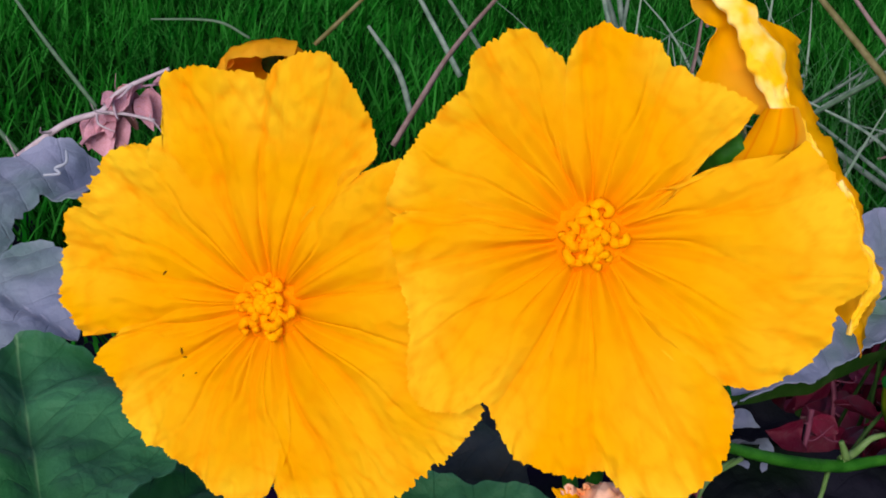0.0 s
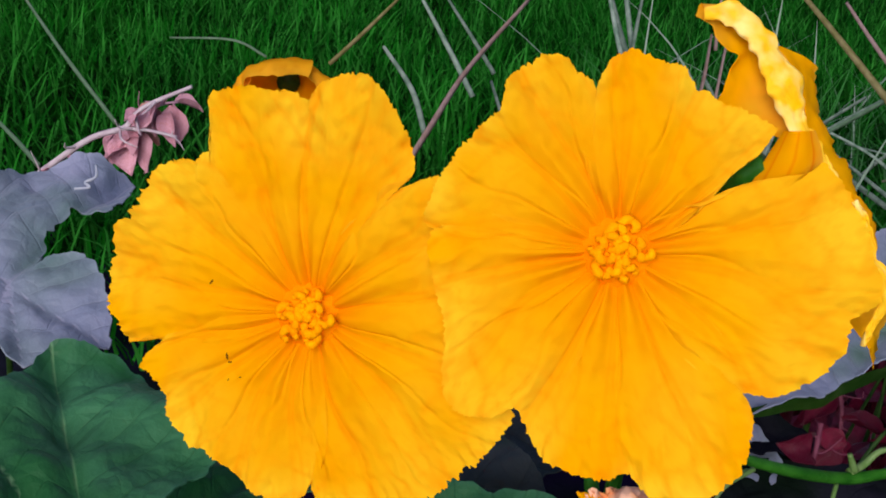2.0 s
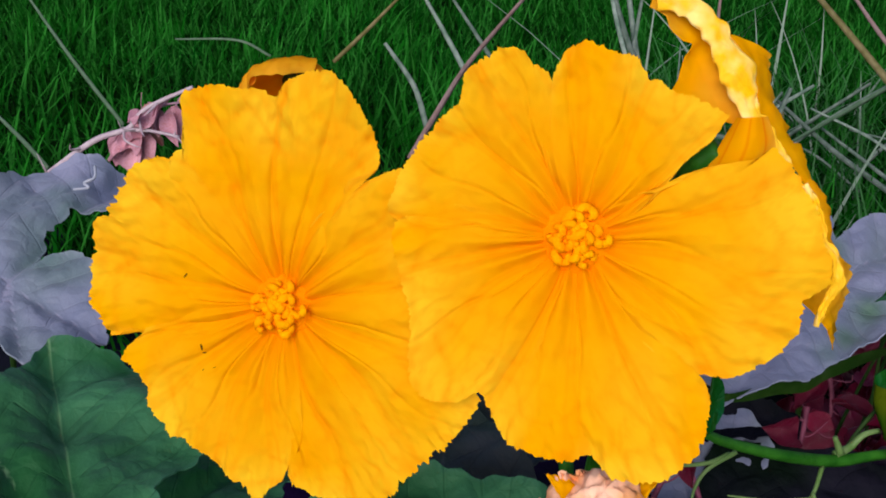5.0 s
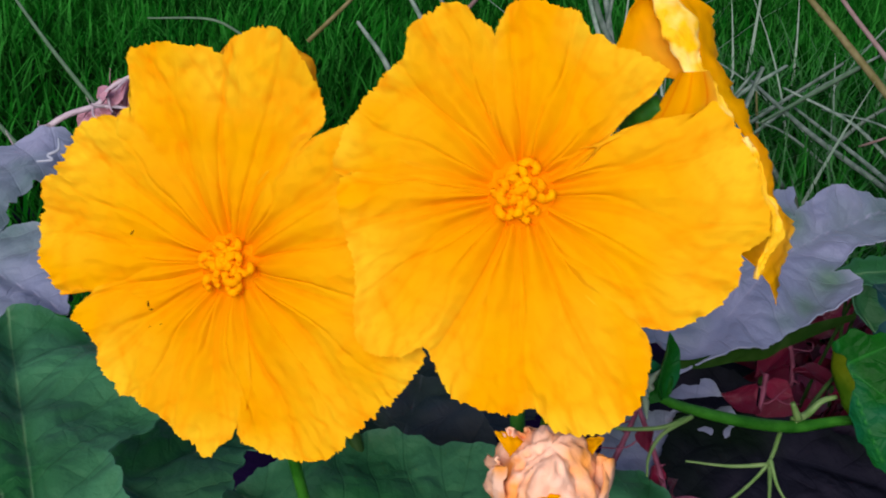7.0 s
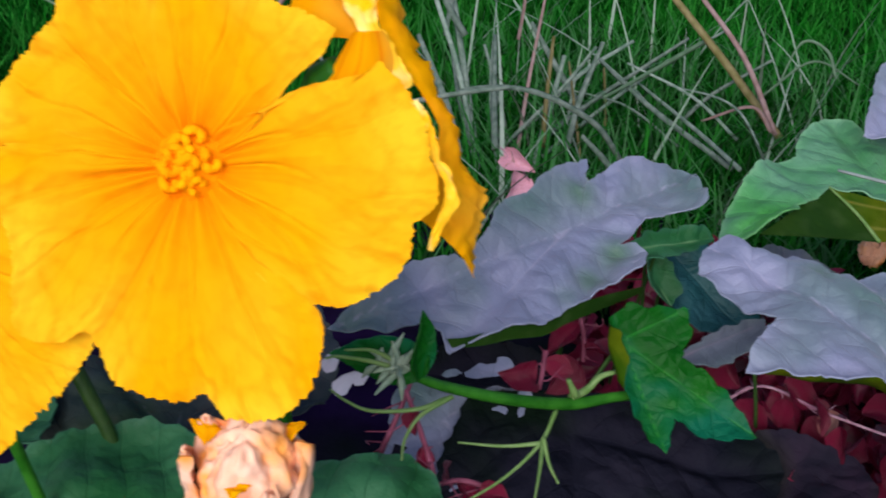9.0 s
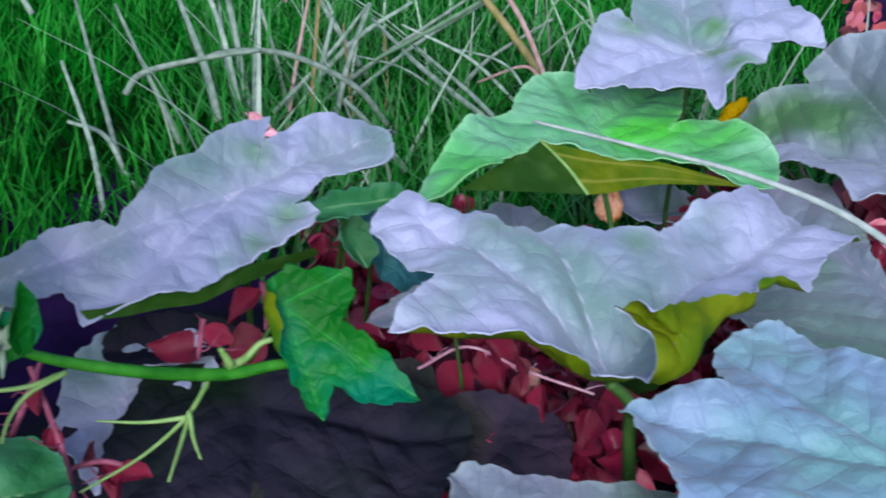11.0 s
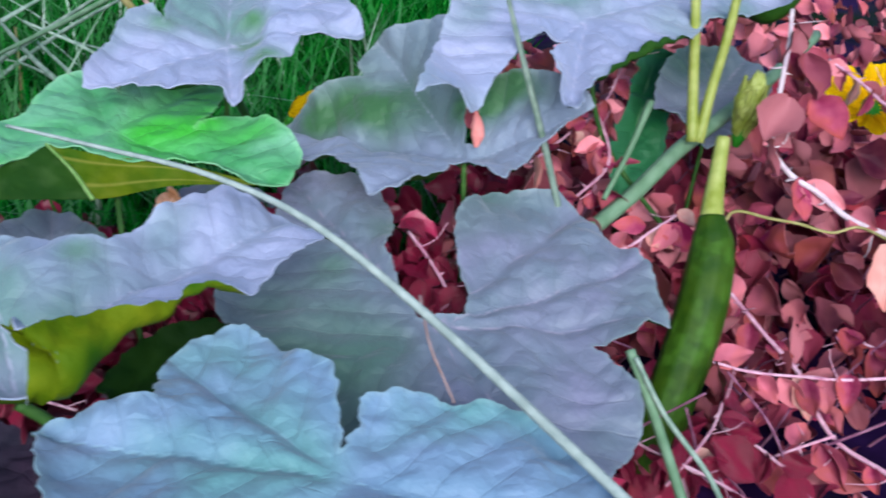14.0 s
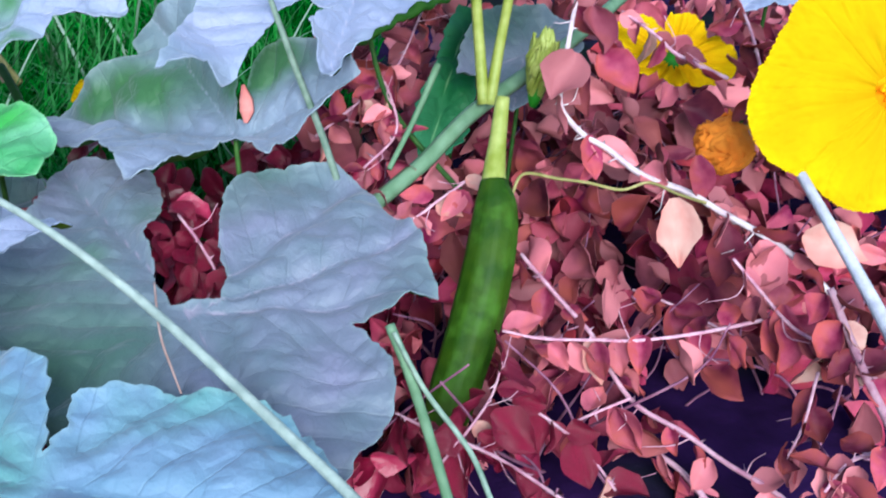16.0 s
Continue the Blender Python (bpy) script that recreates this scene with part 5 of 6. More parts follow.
STALKS = (
    ("grey dry grass stalk standing in the lawn", M_STRAW, (
        ([(0.159, 0.854, 0.037), (0.146, 0.885, 0.1), (0.126, 0.928, 0.188), (0.113, 0.957, 0.247)], 0.008),
        ([(0.151, 0.816, 0.072), (0.133, 0.849, 0.139), (0.109, 0.878, 0.198), (0.094, 0.904, 0.249)], 0.006),
        ([(0.194, 0.813, 0.071), (0.204, 0.832, 0.112), (0.215, 0.853, 0.158)], 0.010),
        ([(0.171, 0.823, 0.09), (0.213, 0.841, 0.133), (0.24, 0.856, 0.166)], 0.005),
        ([(0.175, 0.836, 0.048), (0.24, 0.877, 0.094), (0.299, 0.913, 0.131), (0.37, 0.957, 0.161)], 0.0055),
        ([(0.337, 0.765, 0.104), (0.285, 0.834, 0.126), (0.249, 0.901, 0.146)], 0.006),
        ([(0.337, 0.746, 0.111), (0.316, 0.807, 0.119), (0.281, 0.871, 0.134)], 0.005),
        ([(0.255, 0.769, 0.102), (0.227, 0.754, 0.137), (0.182, 0.745, 0.16), (0.142, 0.748, 0.16), (0.117, 0.745, 0.152)], 0.006),
        ([(0.165, 0.797, 0.08), (0.158, 0.843, 0.129), (0.161, 0.893, 0.189)], 0.003),
        ([(0.321, 0.867, 0.083), (0.277, 0.882, 0.11), (0.231, 0.899, 0.116)], 0.003),
        ([(0.374, 0.792, 0.096), (0.351, 0.833, 0.131), (0.309, 0.889, 0.129)], 0.003),
        ([(-0.036, 0.775, 0.142), (-0.048, 0.787, 0.17), (-0.072, 0.799, 0.198)], 0.006),
        ([(-0.003, 0.836, 0.155), (-0.024, 0.85, 0.186), (-0.049, 0.865, 0.221)], 0.006),
        ([(0.013, 0.894, 0.159), (-0.003, 0.903, 0.179), (-0.032, 0.918, 0.214)], 0.005),
        ([(0.138, 0.898, 0.157), (0.121, 0.908, 0.182), (0.104, 0.927, 0.224)], 0.008),
        ([(0.122, 0.897, 0.156), (0.126, 0.913, 0.191), (0.13, 0.929, 0.225)], 0.006),
        ([(0.097, 0.752, 0.052), (0.073, 0.759, 0.057), (0.053, 0.777, 0.085), (0.026, 0.786, 0.092)], 0.006),
        ([(0.106, 0.767, 0.085), (0.085, 0.807, 0.112), (0.051, 0.87, 0.156)], 0.006),
        ([(0.073, 0.739, 0.13), (0.085, 0.743, 0.144), (0.124, 0.742, 0.156), (0.164, 0.738, 0.165)], 0.006),
        ([(0.146, 0.818, 0.089), (0.135, 0.856, 0.116), (0.126, 0.911, 0.154)], 0.006),
        ([(0.218, 0.807, 0.096), (0.226, 0.822, 0.131), (0.242, 0.841, 0.174)], 0.009),
        ([(0.36, 0.838, 0.102), (0.324, 0.858, 0.129), (0.271, 0.879, 0.148)], 0.004),
        ([(0.265, 0.734, 0.082), (0.241, 0.751, 0.107), (0.221, 0.763, 0.124)], 0.007),
        ([(0.072, 0.754, 0.046), (0.044, 0.837, 0.087), (0.012, 0.928, 0.143)], 0.007),
        ([(0.061, 0.704, 0.056), (0.046, 0.757, 0.087), (0.021, 0.806, 0.13)], 0.007),
        ([(0.133, 0.77, 0.102), (0.121, 0.809, 0.13), (0.099, 0.864, 0.164)], 0.010),
        ([(0.159, 0.767, 0.108), (0.158, 0.805, 0.137), (0.159, 0.855, 0.17)], 0.009),
        ([(0.202, 0.859, 0.081), (0.255, 0.889, 0.116), (0.331, 0.929, 0.159)], 0.006),
        ([(0.184, 0.908, 0.058), (0.174, 0.929, 0.095), (0.159, 0.952, 0.136)], 0.006),
        ([(0.323, 0.895, 0.088), (0.35, 0.904, 0.116), (0.401, 0.911, 0.15)], 0.005),
        ([(0.251, 0.937, 0.084), (0.224, 0.963, 0.119), (0.202, 0.985, 0.15)], 0.008),
        ([(0.197, 0.894, 0.083), (0.237, 0.905, 0.127), (0.284, 0.928, 0.154)], 0.006),
    )),
    ("teal green long grass blade above the lawn", M_DULLSTEM, (
        ([(-0.262, 0.762, 0.132), (-0.31, 0.798, 0.168), (-0.363, 0.847, 0.206)], 0.0045),
        ([(-0.296, 0.699, 0.118), (-0.324, 0.725, 0.128), (-0.363, 0.761, 0.139)], 0.005),
        ([(-0.166, 0.838, 0.171), (-0.193, 0.841, 0.181), (-0.242, 0.839, 0.179)], 0.003),
        ([(0.391, 0.744, 0.184), (0.384, 0.753, 0.201), (0.366, 0.756, 0.205), (0.351, 0.744, 0.177)], 0.003),
        ([(0.389, 0.884, 0.126), (0.43, 0.895, 0.155), (0.469, 0.886, 0.14)], 0.003),
        ([(0.338, 0.907, 0.162), (0.292, 0.875, 0.144), (0.247, 0.835, 0.131)], 0.006),
    )),
    ("tan dry grass stalk leaning over the lawn", M_TAN, (
        ([(0.398, 0.849, 0.102), (0.36, 0.894, 0.145), (0.309, 0.944, 0.197), (0.274, 0.996, 0.232)], 0.009),
        ([(0.234, 0.812, 0.074), (0.229, 0.852, 0.112), (0.225, 0.89, 0.143)], 0.004),
        ([(-0.123, 0.888, 0.156), (-0.097, 0.901, 0.182), (-0.069, 0.915, 0.212)], 0.005),
        ([(0.2, 0.81, 0.096), (0.201, 0.826, 0.129), (0.204, 0.848, 0.174)], 0.006),
        ([(0.258, 0.884, 0.04), (0.265, 0.904, 0.083), (0.262, 0.928, 0.129)], 0.005),
    )),
    ("rosy brown dry stalk leaning over the lawn", M_ROSE, (
        ([(0.179, 0.809, 0.06), (0.19, 0.863, 0.129), (0.205, 0.926, 0.194)], 0.006),
        ([(0.388, 0.832, 0.11), (0.365, 0.879, 0.16), (0.328, 0.923, 0.203), (0.307, 0.961, 0.231)], 0.006),
        ([(0.381, 0.823, 0.115), (0.365, 0.832, 0.132), (0.331, 0.847, 0.113)], 0.004),
        ([(-0.044, 0.717, 0.138), (-0.028, 0.731, 0.167), (-0.008, 0.767, 0.196), (0.032, 0.821, 0.238)], 0.0068),
        ([(0.184, 0.865, 0.202), (0.184, 0.874, 0.222), (0.185, 0.883, 0.243)], 0.004),
        ([(0.179, 0.869, 0.164), (0.182, 0.879, 0.184), (0.184, 0.89, 0.209)], 0.005),
    )),
)
for text, mat, rows in STALKS:
    for points, width in rows:
        straw(points, width * 0.62, mat, text)

def build_long_grass():
    """Uncut grass and thin dry blades along the bed, longer and paler than the lawn."""
    rng = random.Random(17)
    V, F, T = [], [], []
    for k in range(1500):
        x, y = rng.uniform(0.10, 0.62), rng.uniform(0.60, 1.15)
        if y < lawn_edge(x) - 0.06:
            continue
        dry = rng.random() < 0.05
        tall = rng.uniform(0.05, 0.11) if not dry else rng.uniform(0.10, 0.19)
        w = rng.uniform(0.0009, 0.0017) if not dry else rng.uniform(0.0010, 0.0021)
        way, lean, curl = rng.uniform(0, 6.28), rng.uniform(0, 0.7), rng.uniform(0, 0.9)
        c, d = math.cos(way), math.sin(way)
        z0, tone, b = ground_height(x, y) - 0.003, (rng.uniform(0.75, 1.0) if dry else rng.uniform(0.0, 0.16)), len(V)
        for i in range(7):
            t = i / 6
            o = (lean * t + curl * t * t) * tall
            h = z0 + tall * t * (1 - 0.25 * curl * t)
            e = w * (1 - 0.9 * t ** 2)
            V += [(x + c * o - d * e, y + d * o + c * e, h), (x + c * o + d * e, y + d * o - c * e, h + 0.3 * e)]
            T += [tone, tone]
        F += [(b + 2 * i, b + 2 * i + 1, b + 2 * i + 3, b + 2 * i + 2) for i in range(6)]
    tagged(new("long_grass", mesh_of(V, F, M_LONGGRASS, attrs={"vein": T})), "long pale green grass and thin dry blades beside the bed", "grass", kind="stuff")


build_long_grass()

# ---------------------------------------------------------------- wilted flowers and small blooms
def crumpled(name, at, axis, size, tall, mat, seed, label, strips=6, folds=6, swirl=5.5, twist=4.0, tips=0):
    """A spent flower: petals rumpled into a bundle with deep swirled folds, a few limp tips standing off."""
    m = frame_of(at, axis, (1, 0.1, 0))
    ob = thing(name, m, label, "flower")
    rnd = random.Random(seed)
    rows, cols, verts, faces = 46, 84, [], []
    for i in range(rows):
        s = i / (rows - 1)
        for j in range(cols):
            w = 2 * math.pi * j / cols
            d = Vector((math.cos(w) * math.sin(math.pi * s), math.sin(w) * math.sin(math.pi * s), -math.cos(math.pi * s)))
            warp = noise.noise(d * 1.8 + Vector((seed, 0, 0)))
            ridge = math.sin(folds * w + swirl * warp + twist * s)
            fine = abs(noise.noise(d * 4.5 + Vector((0, seed, 0)))) 
            k = 1 + 0.26 * abs(ridge) ** 0.7 * math.sin(math.pi * s) + 0.30 * warp - 0.18 * fine
            verts.append((d.x * size * k, d.y * size * k, tall * 0.5 * (1 + d.z * (1 + 0.25 * warp - 0.2 * fine))))
    for i in range(rows - 1):
        for j in range(cols):
            n = (j + 1) % cols
            faces.append((i * cols + j, i * cols + n, (i + 1) * cols + n, (i + 1) * cols + j))
    part("rumpled_petals", mesh_of(verts, faces, mat), ob)
    for k in range(strips):
        w0 = 6.28 * k / strips + rnd.uniform(-0.3, 0.3)
        n, c_n, place = 20, 14, []
        top, out = rnd.uniform(0.6, 0.98), rnd.uniform(-0.12, 0.08)
        for i in range(n):
            s = i / (n - 1)
            for j in range(c_n):
                c = j / (c_n - 1) - 0.5
                f = Vector((c * 3 + k, s * 4, seed))
                w = w0 + c * 1.3 * math.sin(math.pi * min(1, 0.15 + 0.8 * s)) + 0.9 * s
                r = size * (0.55 + 0.6 * math.sin(min(1, s * 1.2) * 1.9) + out * s ** 3) * (1 + 0.22 * noise.noise(f)) + 0.001 * math.sin(c * 18 + 3 * s)
                place.append((r * math.cos(w), r * math.sin(w), tall * s * top * 0.95 + 0.003 * noise.noise(f * 1.7)))
        part("wilted_petal", sheet(n, c_n, place, False, [mat, mat], 0.0007, {}), ob)
    for k in range(tips):
        w = 6.28 * k / tips + 0.4
        c, d = math.cos(w), math.sin(w)
        place = []
        for i in range(14):
            t = i / 13
            for j in range(9):
                q = (j / 8 - 0.5) * (1 - t ** 1.4) * 0.007
                r = size * (0.75 + 0.55 * t)
                place.append((r * c - q * d, r * d + q * c, tall * (0.80 + 0.16 * t - 0.10 * t * t) - 40 * q * q + 0.0012 * noise.noise(Vector((t * 4, j * 0.5, k + seed)))))
        part("petal_tip", sheet(14, 9, place, False, [M_PETAL, M_PETAL], 0.0004, {}), ob, "golden unfaded petal tip")
    part("calyx", tube([(0, 0, -0.008), (0, 0, -0.002), (0, 0, tall * 0.25)], [0.002, 0.004, size * 0.6], M_STEM, 12, 5), ob, "green calyx")
    return ob


crumpled("wilted_flower", (0.05, 0.227, 0.193), (-0.05, -0.25, 0.95), 0.0132, 0.041, M_PEACH, 3, "wilted peach pink flower crumpled on its stalk", 7, 5, 2.4, 1.6, 3)
stem("leaf_stalk", [(-0.030, 0.335, 0.178), (-0.022, 0.330, 0.165), (-0.013, 0.325, 0.145), (-0.008, 0.322, 0.10)], [0.0030, 0.0028, 0.0024], M_SHADEDSTEM, "thick green leaf stalk in shade under the flowers", "stalk")
stem("bloom_stalk", [(0.044, 0.235, 0.197), (0.042, 0.246, 0.209), (0.041, 0.254, 0.216), (0.041, 0.265, 0.225)], [0.0022, 0.0022, 0.0024], M_STEM, "green flower stalk behind the wilted flower", "stalk")
crumpled("faded_flower", (0.744, 0.446, 0.177), (0, -0.3, 0.9), 0.013, 0.026, M_ORANGE, 6, "faded orange flower sunk among dried leaves")
gourd_flower((0.74, 0.496, 0.221), (-0.2, -0.55, 0.8), (1, 0, 0), [[(100, 20), (120, 32), (150, 36), (175, 26)], [(-80, 26), (-50, 34), (-20, 32), (10, 24)], [(10, 20), (45, 26), (80, 24)], [(-150, 16), (-120, 24), (-90, 22)], [(170, 20), (190, 34), (205, 30)]],
    "small ragged golden flower among dried twigs", M_GOLD, cup=0.3, wrinkle=1.2, middle=False)
crumpled("wilted_bud", (0.363, 0.561, 0.13), (-0.4, -0.3, 0.8), 0.006, 0.018, M_PEACH, 8, "small wilted cream and orange bud", 5)
crumpled("wilted_bud", (0.43, 0.589, 0.177), (0.6, 0, 0.8), 0.004, 0.02, M_LEMON, 9, "withered yellow petal tip above the leaves", 4)
crumpled("dry_calyx", (0.658, 0.494, 0.204), (0.05, -0.1, 1), 0.0055, 0.036, M_NECK, 12, "ribbed olive calyx of a spent flower", 7)

# ---------------------------------------------------------------- dried shrub
def dry_leaf_mesh(seed, mat):
    """A small oval dried leaf, cupped along its middle, tip curled."""
    rnd = random.Random(seed)
    cupped, curl, twist, wide = rnd.uniform(0.1, 1.3), rnd.uniform(-1.1, 1.2), rnd.uniform(-1.1, 1.1), rnd.uniform(0.24, 0.38)
    rows, cols, place = 8, 7, []
    for i in range(rows):
        s = i / (rows - 1)
        half = (wide * math.sin(math.pi * min(1.0, 0.03 + 0.97 * s) ** 0.8) + 0.012) * (1 + 0.25 * noise.noise(Vector((s * 4, 7.5, seed))))
        for j in range(cols):
            c = (j / (cols - 1) - 0.5) * 2
            a = twist * (s - 0.3)
            y, z = half * c, cupped * half * (0.55 * c * c + 0.45 * abs(c)) + 0.11 * noise.noise(Vector((s * 3, c * 2, seed)))
            x = s * (1 - 0.12 * abs(curl)) 
            place.append((x, y * math.cos(a) - z * math.sin(a), y * math.sin(a) + z * math.cos(a) + curl * 0.35 * s * s))
    return sheet(rows, cols, place, False, [mat, mat], 0.006, {})


DRY = [dry_leaf_mesh(k, M_DRY) for k in range(14)]
DEEP = [dry_leaf_mesh(30 + k, M_DRYRED) for k in range(5)]
MAUVE = [dry_leaf_mesh(70 + k, M_MAUVE) for k in range(4)]
PALE = [dry_leaf_mesh(50 + k, M_PALE) for k in range(2)]


def twig_mesh(points, radii, rnd, back, bark):
    me = tube(points, radii, bark, 7, 6, wobble=0.12)
    verts = [back @ v.co for v in me.vertices]
    faces = [tuple(p.vertices) for p in me.polygons]
    bpy.data.meshes.remove(me)
    q = spline(points, 6)
    for i in range(2, len(q) - 1, 3):
        d = Vector((rnd.uniform(-1, 1), rnd.uniform(-1, 1), rnd.uniform(-0.4, 1))).normalized() * rnd.uniform(0.003, 0.006)
        along = Vector(q[i + 1] - q[i]).normalized()
        b = len(verts)
        side = along.cross(d).normalized() * 0.0005
        verts += [back @ (Vector(q[i]) + e) for e in (along * 0.0009, -along * 0.0009 + side, -along * 0.0009 - side, d)]
        faces += [(b, b + 1, b + 3), (b + 1, b + 2, b + 3), (b + 2, b, b + 3)]
    for i in range(3, len(q) - 1, 7):
        d = Vector((rnd.uniform(-1, 1), rnd.uniform(-1, 0.4), rnd.uniform(-0.7, 0.9))).normalized() * rnd.uniform(0.010, 0.024)
        kink = Vector((rnd.uniform(-1, 1), rnd.uniform(-1, 1), rnd.uniform(-1, 0.3))) * 0.004
        o = Vector(q[i])
        me = tube([o, o + d * 0.5 + kink, o + d], [radii[0] * 0.45, radii[0] * 0.35, 0.0002], bark, 5, 4, back=back)
        b = len(verts)
        verts += [v.co.copy() for v in me.vertices]
        faces += [tuple(b + k for k in p.vertices) for p in me.polygons]
        bpy.data.meshes.remove(me)
    return mesh_of(verts, faces, bark)


def leaf_pose(p, rnd, size, out):
    d = Vector((out.x + rnd.uniform(-0.7, 0.7), out.y + rnd.uniform(-0.9, 0.3), out.z + rnd.uniform(-0.8, 0.25)))
    d.normalize()
    up = Vector((rnd.uniform(-1.2, 1.2), -0.5 + rnd.uniform(-0.7, 0.7), 0.6 + rnd.uniform(-0.7, 0.5)))
    return frame_of(p, up, d) @ Matrix.Scale(size, 4)


def dried_branch(points, radii, count, seed, label, size=0.025, pale=0.05, spread=0.004, kinds=None, bark=None, hang=0.4):
    rnd = random.Random(seed)
    m = Matrix.Translation(points[0])
    back = m.inverted()
    ob = thing("dried_branch", m, label, "branch", "dried shrub branches")
    part("twig", twig_mesh(points, [0.62 * r for r in radii], rnd, back, bark or M_TWIG), ob, "pale pink thorny twig")
    q = spline(points, 6)
    for k in range(count):
        i = int((k + rnd.uniform(0.1, 0.9)) / count * (len(q) - 1))
        along = Vector(q[min(i + 1, len(q) - 1)] - q[max(i - 1, 0)]).normalized()
        side = along.cross(Vector((0, -0.6, 0.8))) * (1 if k % 2 else -1)
        p = Vector(q[i]) + Vector((rnd.uniform(-1, 1), rnd.uniform(-1, 1), rnd.uniform(-1, 0.6))) * spread
        meshes = PALE if rnd.random() < pale else (kinds or DRY)
        part("dried_leaf", meshes[rnd.randrange(len(meshes))], ob, m=back @ leaf_pose(p, rnd, size * rnd.uniform(0.55, 1.05), side * 0.8 + along * 0.3 - Vector((0, 0, hang))))
    return ob


TEXT = "pale thorny twig carrying coral red dried leaves"
bleached = dried_branch([(0.68, 0.505, 0.27), (0.676, 0.495, 0.255), (0.667, 0.48, 0.239), (0.66, 0.468, 0.222), (0.655, 0.457, 0.21), (0.663, 0.447, 0.199), (0.673, 0.436, 0.194), (0.686, 0.422, 0.185), (0.702, 0.405, 0.182), (0.713, 0.39, 0.177), (0.727, 0.375, 0.171), (0.738, 0.362, 0.164), (0.755, 0.345, 0.147)],
             [0.0018, 0.0022, 0.0026, 0.0027, 0.0026], 18, 1, "long bleached thorny twig carrying coral dried leaves", 0.026, 0.08, bark=M_BLEACHED)
for me, p, hang, size in (
    (PALE[0], (0.691, 0.4, 0.182), (0.15, -0.1, -1), 0.036),
    (PALE[1], (0.734, 0.355, 0.18), (0.8, -0.2, -0.35), 0.032),
    (DRY[2], (0.681, 0.485, 0.252), (0.1, -0.2, -1), 0.03),
    (DRY[5], (0.665, 0.468, 0.234), (-0.5, -0.2, -0.8), 0.03),
    (DRY[7], (0.712, 0.385, 0.174), (0, -0.1, -1), 0.034),
    (DRY[9], (0.679, 0.468, 0.233), (0.6, -0.2, -0.7), 0.028),
    (DRY[11], (0.725, 0.372, 0.17), (0.05, -0.1, -1), 0.034),
    (DRY[4], (0.704, 0.405, 0.201), (0.2, -0.2, -1), 0.026),
):
    part("dried_leaf", me, bleached, m=bleached.matrix_basis.inverted() @ frame_of(p, (-0.3, -1, 0.5), hang) @ Matrix.Scale(size, 4))
dried_branch([(0.604, 0.389, 0.127), (0.621, 0.381, 0.125), (0.646, 0.372, 0.126), (0.663, 0.366, 0.127), (0.691, 0.358, 0.132), (0.72, 0.342, 0.146)], [0.0011, 0.0013, 0.0015], 18, 2, TEXT)
dried_branch([(0.627, 0.426, 0.146), (0.639, 0.402, 0.132), (0.648, 0.381, 0.122), (0.656, 0.369, 0.105), (0.665, 0.359, 0.094), (0.679, 0.34, 0.09), (0.692, 0.32, 0.084), (0.707, 0.299, 0.079), (0.715, 0.278, 0.068)],
             [0.0016, 0.002, 0.002, 0.0022], 16, 3, TEXT)
dried_branch([(0.54, 0.349, 0.119), (0.552, 0.34, 0.115), (0.565, 0.331, 0.112), (0.579, 0.317, 0.109), (0.596, 0.295, 0.103)], [0.0010, 0.0012, 0.0013], 11, 4, TEXT, 0.022, kinds=DEEP)
dried_branch([(0.555, 0.33, 0.104), (0.569, 0.336, 0.115), (0.581, 0.343, 0.125), (0.588, 0.351, 0.136)], [0.0012, 0.0011, 0.0008], 10, 5, TEXT, kinds=DEEP)
dried_branch([(0.593, 0.351, 0.116), (0.607, 0.342, 0.11), (0.621, 0.326, 0.1), (0.629, 0.311, 0.089)], [0.0012, 0.0012, 0.001], 9, 6, TEXT, 0.024, kinds=DEEP)
dried_branch([(0.63, 0.359, 0.091), (0.643, 0.357, 0.097), (0.657, 0.355, 0.103)], [0.001, 0.0011, 0.0012], 5, 7, TEXT)
dried_branch([(0.677, 0.4, 0.134), (0.695, 0.391, 0.128), (0.71, 0.376, 0.123), (0.724, 0.362, 0.118)], [0.001, 0.0012, 0.001], 14, 8, TEXT)
dried_branch([(0.703, 0.361, 0.168), (0.711, 0.346, 0.157), (0.719, 0.331, 0.147), (0.728, 0.314, 0.144), (0.734, 0.287, 0.143)], [0.0012, 0.0014, 0.0016], 16, 9, TEXT, 0.026, 0.1)
dried_branch([(0.718, 0.312, 0.177), (0.72, 0.298, 0.163), (0.722, 0.284, 0.15), (0.725, 0.262, 0.133)], [0.0028, 0.003, 0.0034], 12, 10, "thick mauve twig with curled dried leaves", 0.024)
dried_branch([(0.666, 0.36, 0.074), (0.68, 0.34, 0.069), (0.688, 0.32, 0.06)], [0.0022, 0.0024, 0.0026], 6, 11, TEXT)
dried_branch([(0.558, 0.462, 0.163), (0.574, 0.448, 0.159), (0.593, 0.451, 0.168), (0.611, 0.455, 0.177)], [0.001, 0.0012, 0.001], 12, 12, TEXT, 0.018)
dried_branch([(0.542, 0.503, 0.184), (0.568, 0.513, 0.198), (0.59, 0.524, 0.211), (0.612, 0.551, 0.233)], [0.0012, 0.0012, 0.001], 18, 13, TEXT, 0.02)
dried_branch([(0.56, 0.479, 0.174), (0.579, 0.486, 0.189), (0.58, 0.5, 0.204), (0.576, 0.52, 0.216)], [0.0012, 0.0012, 0.001], 16, 14, TEXT, 0.02)
dried_branch([(0.705, 0.498, 0.245), (0.715, 0.478, 0.238), (0.72, 0.461, 0.232), (0.737, 0.439, 0.226)], [0.0012, 0.0016, 0.0016], 10, 15, "red brown bristly twig over a yellow flower", 0.022)
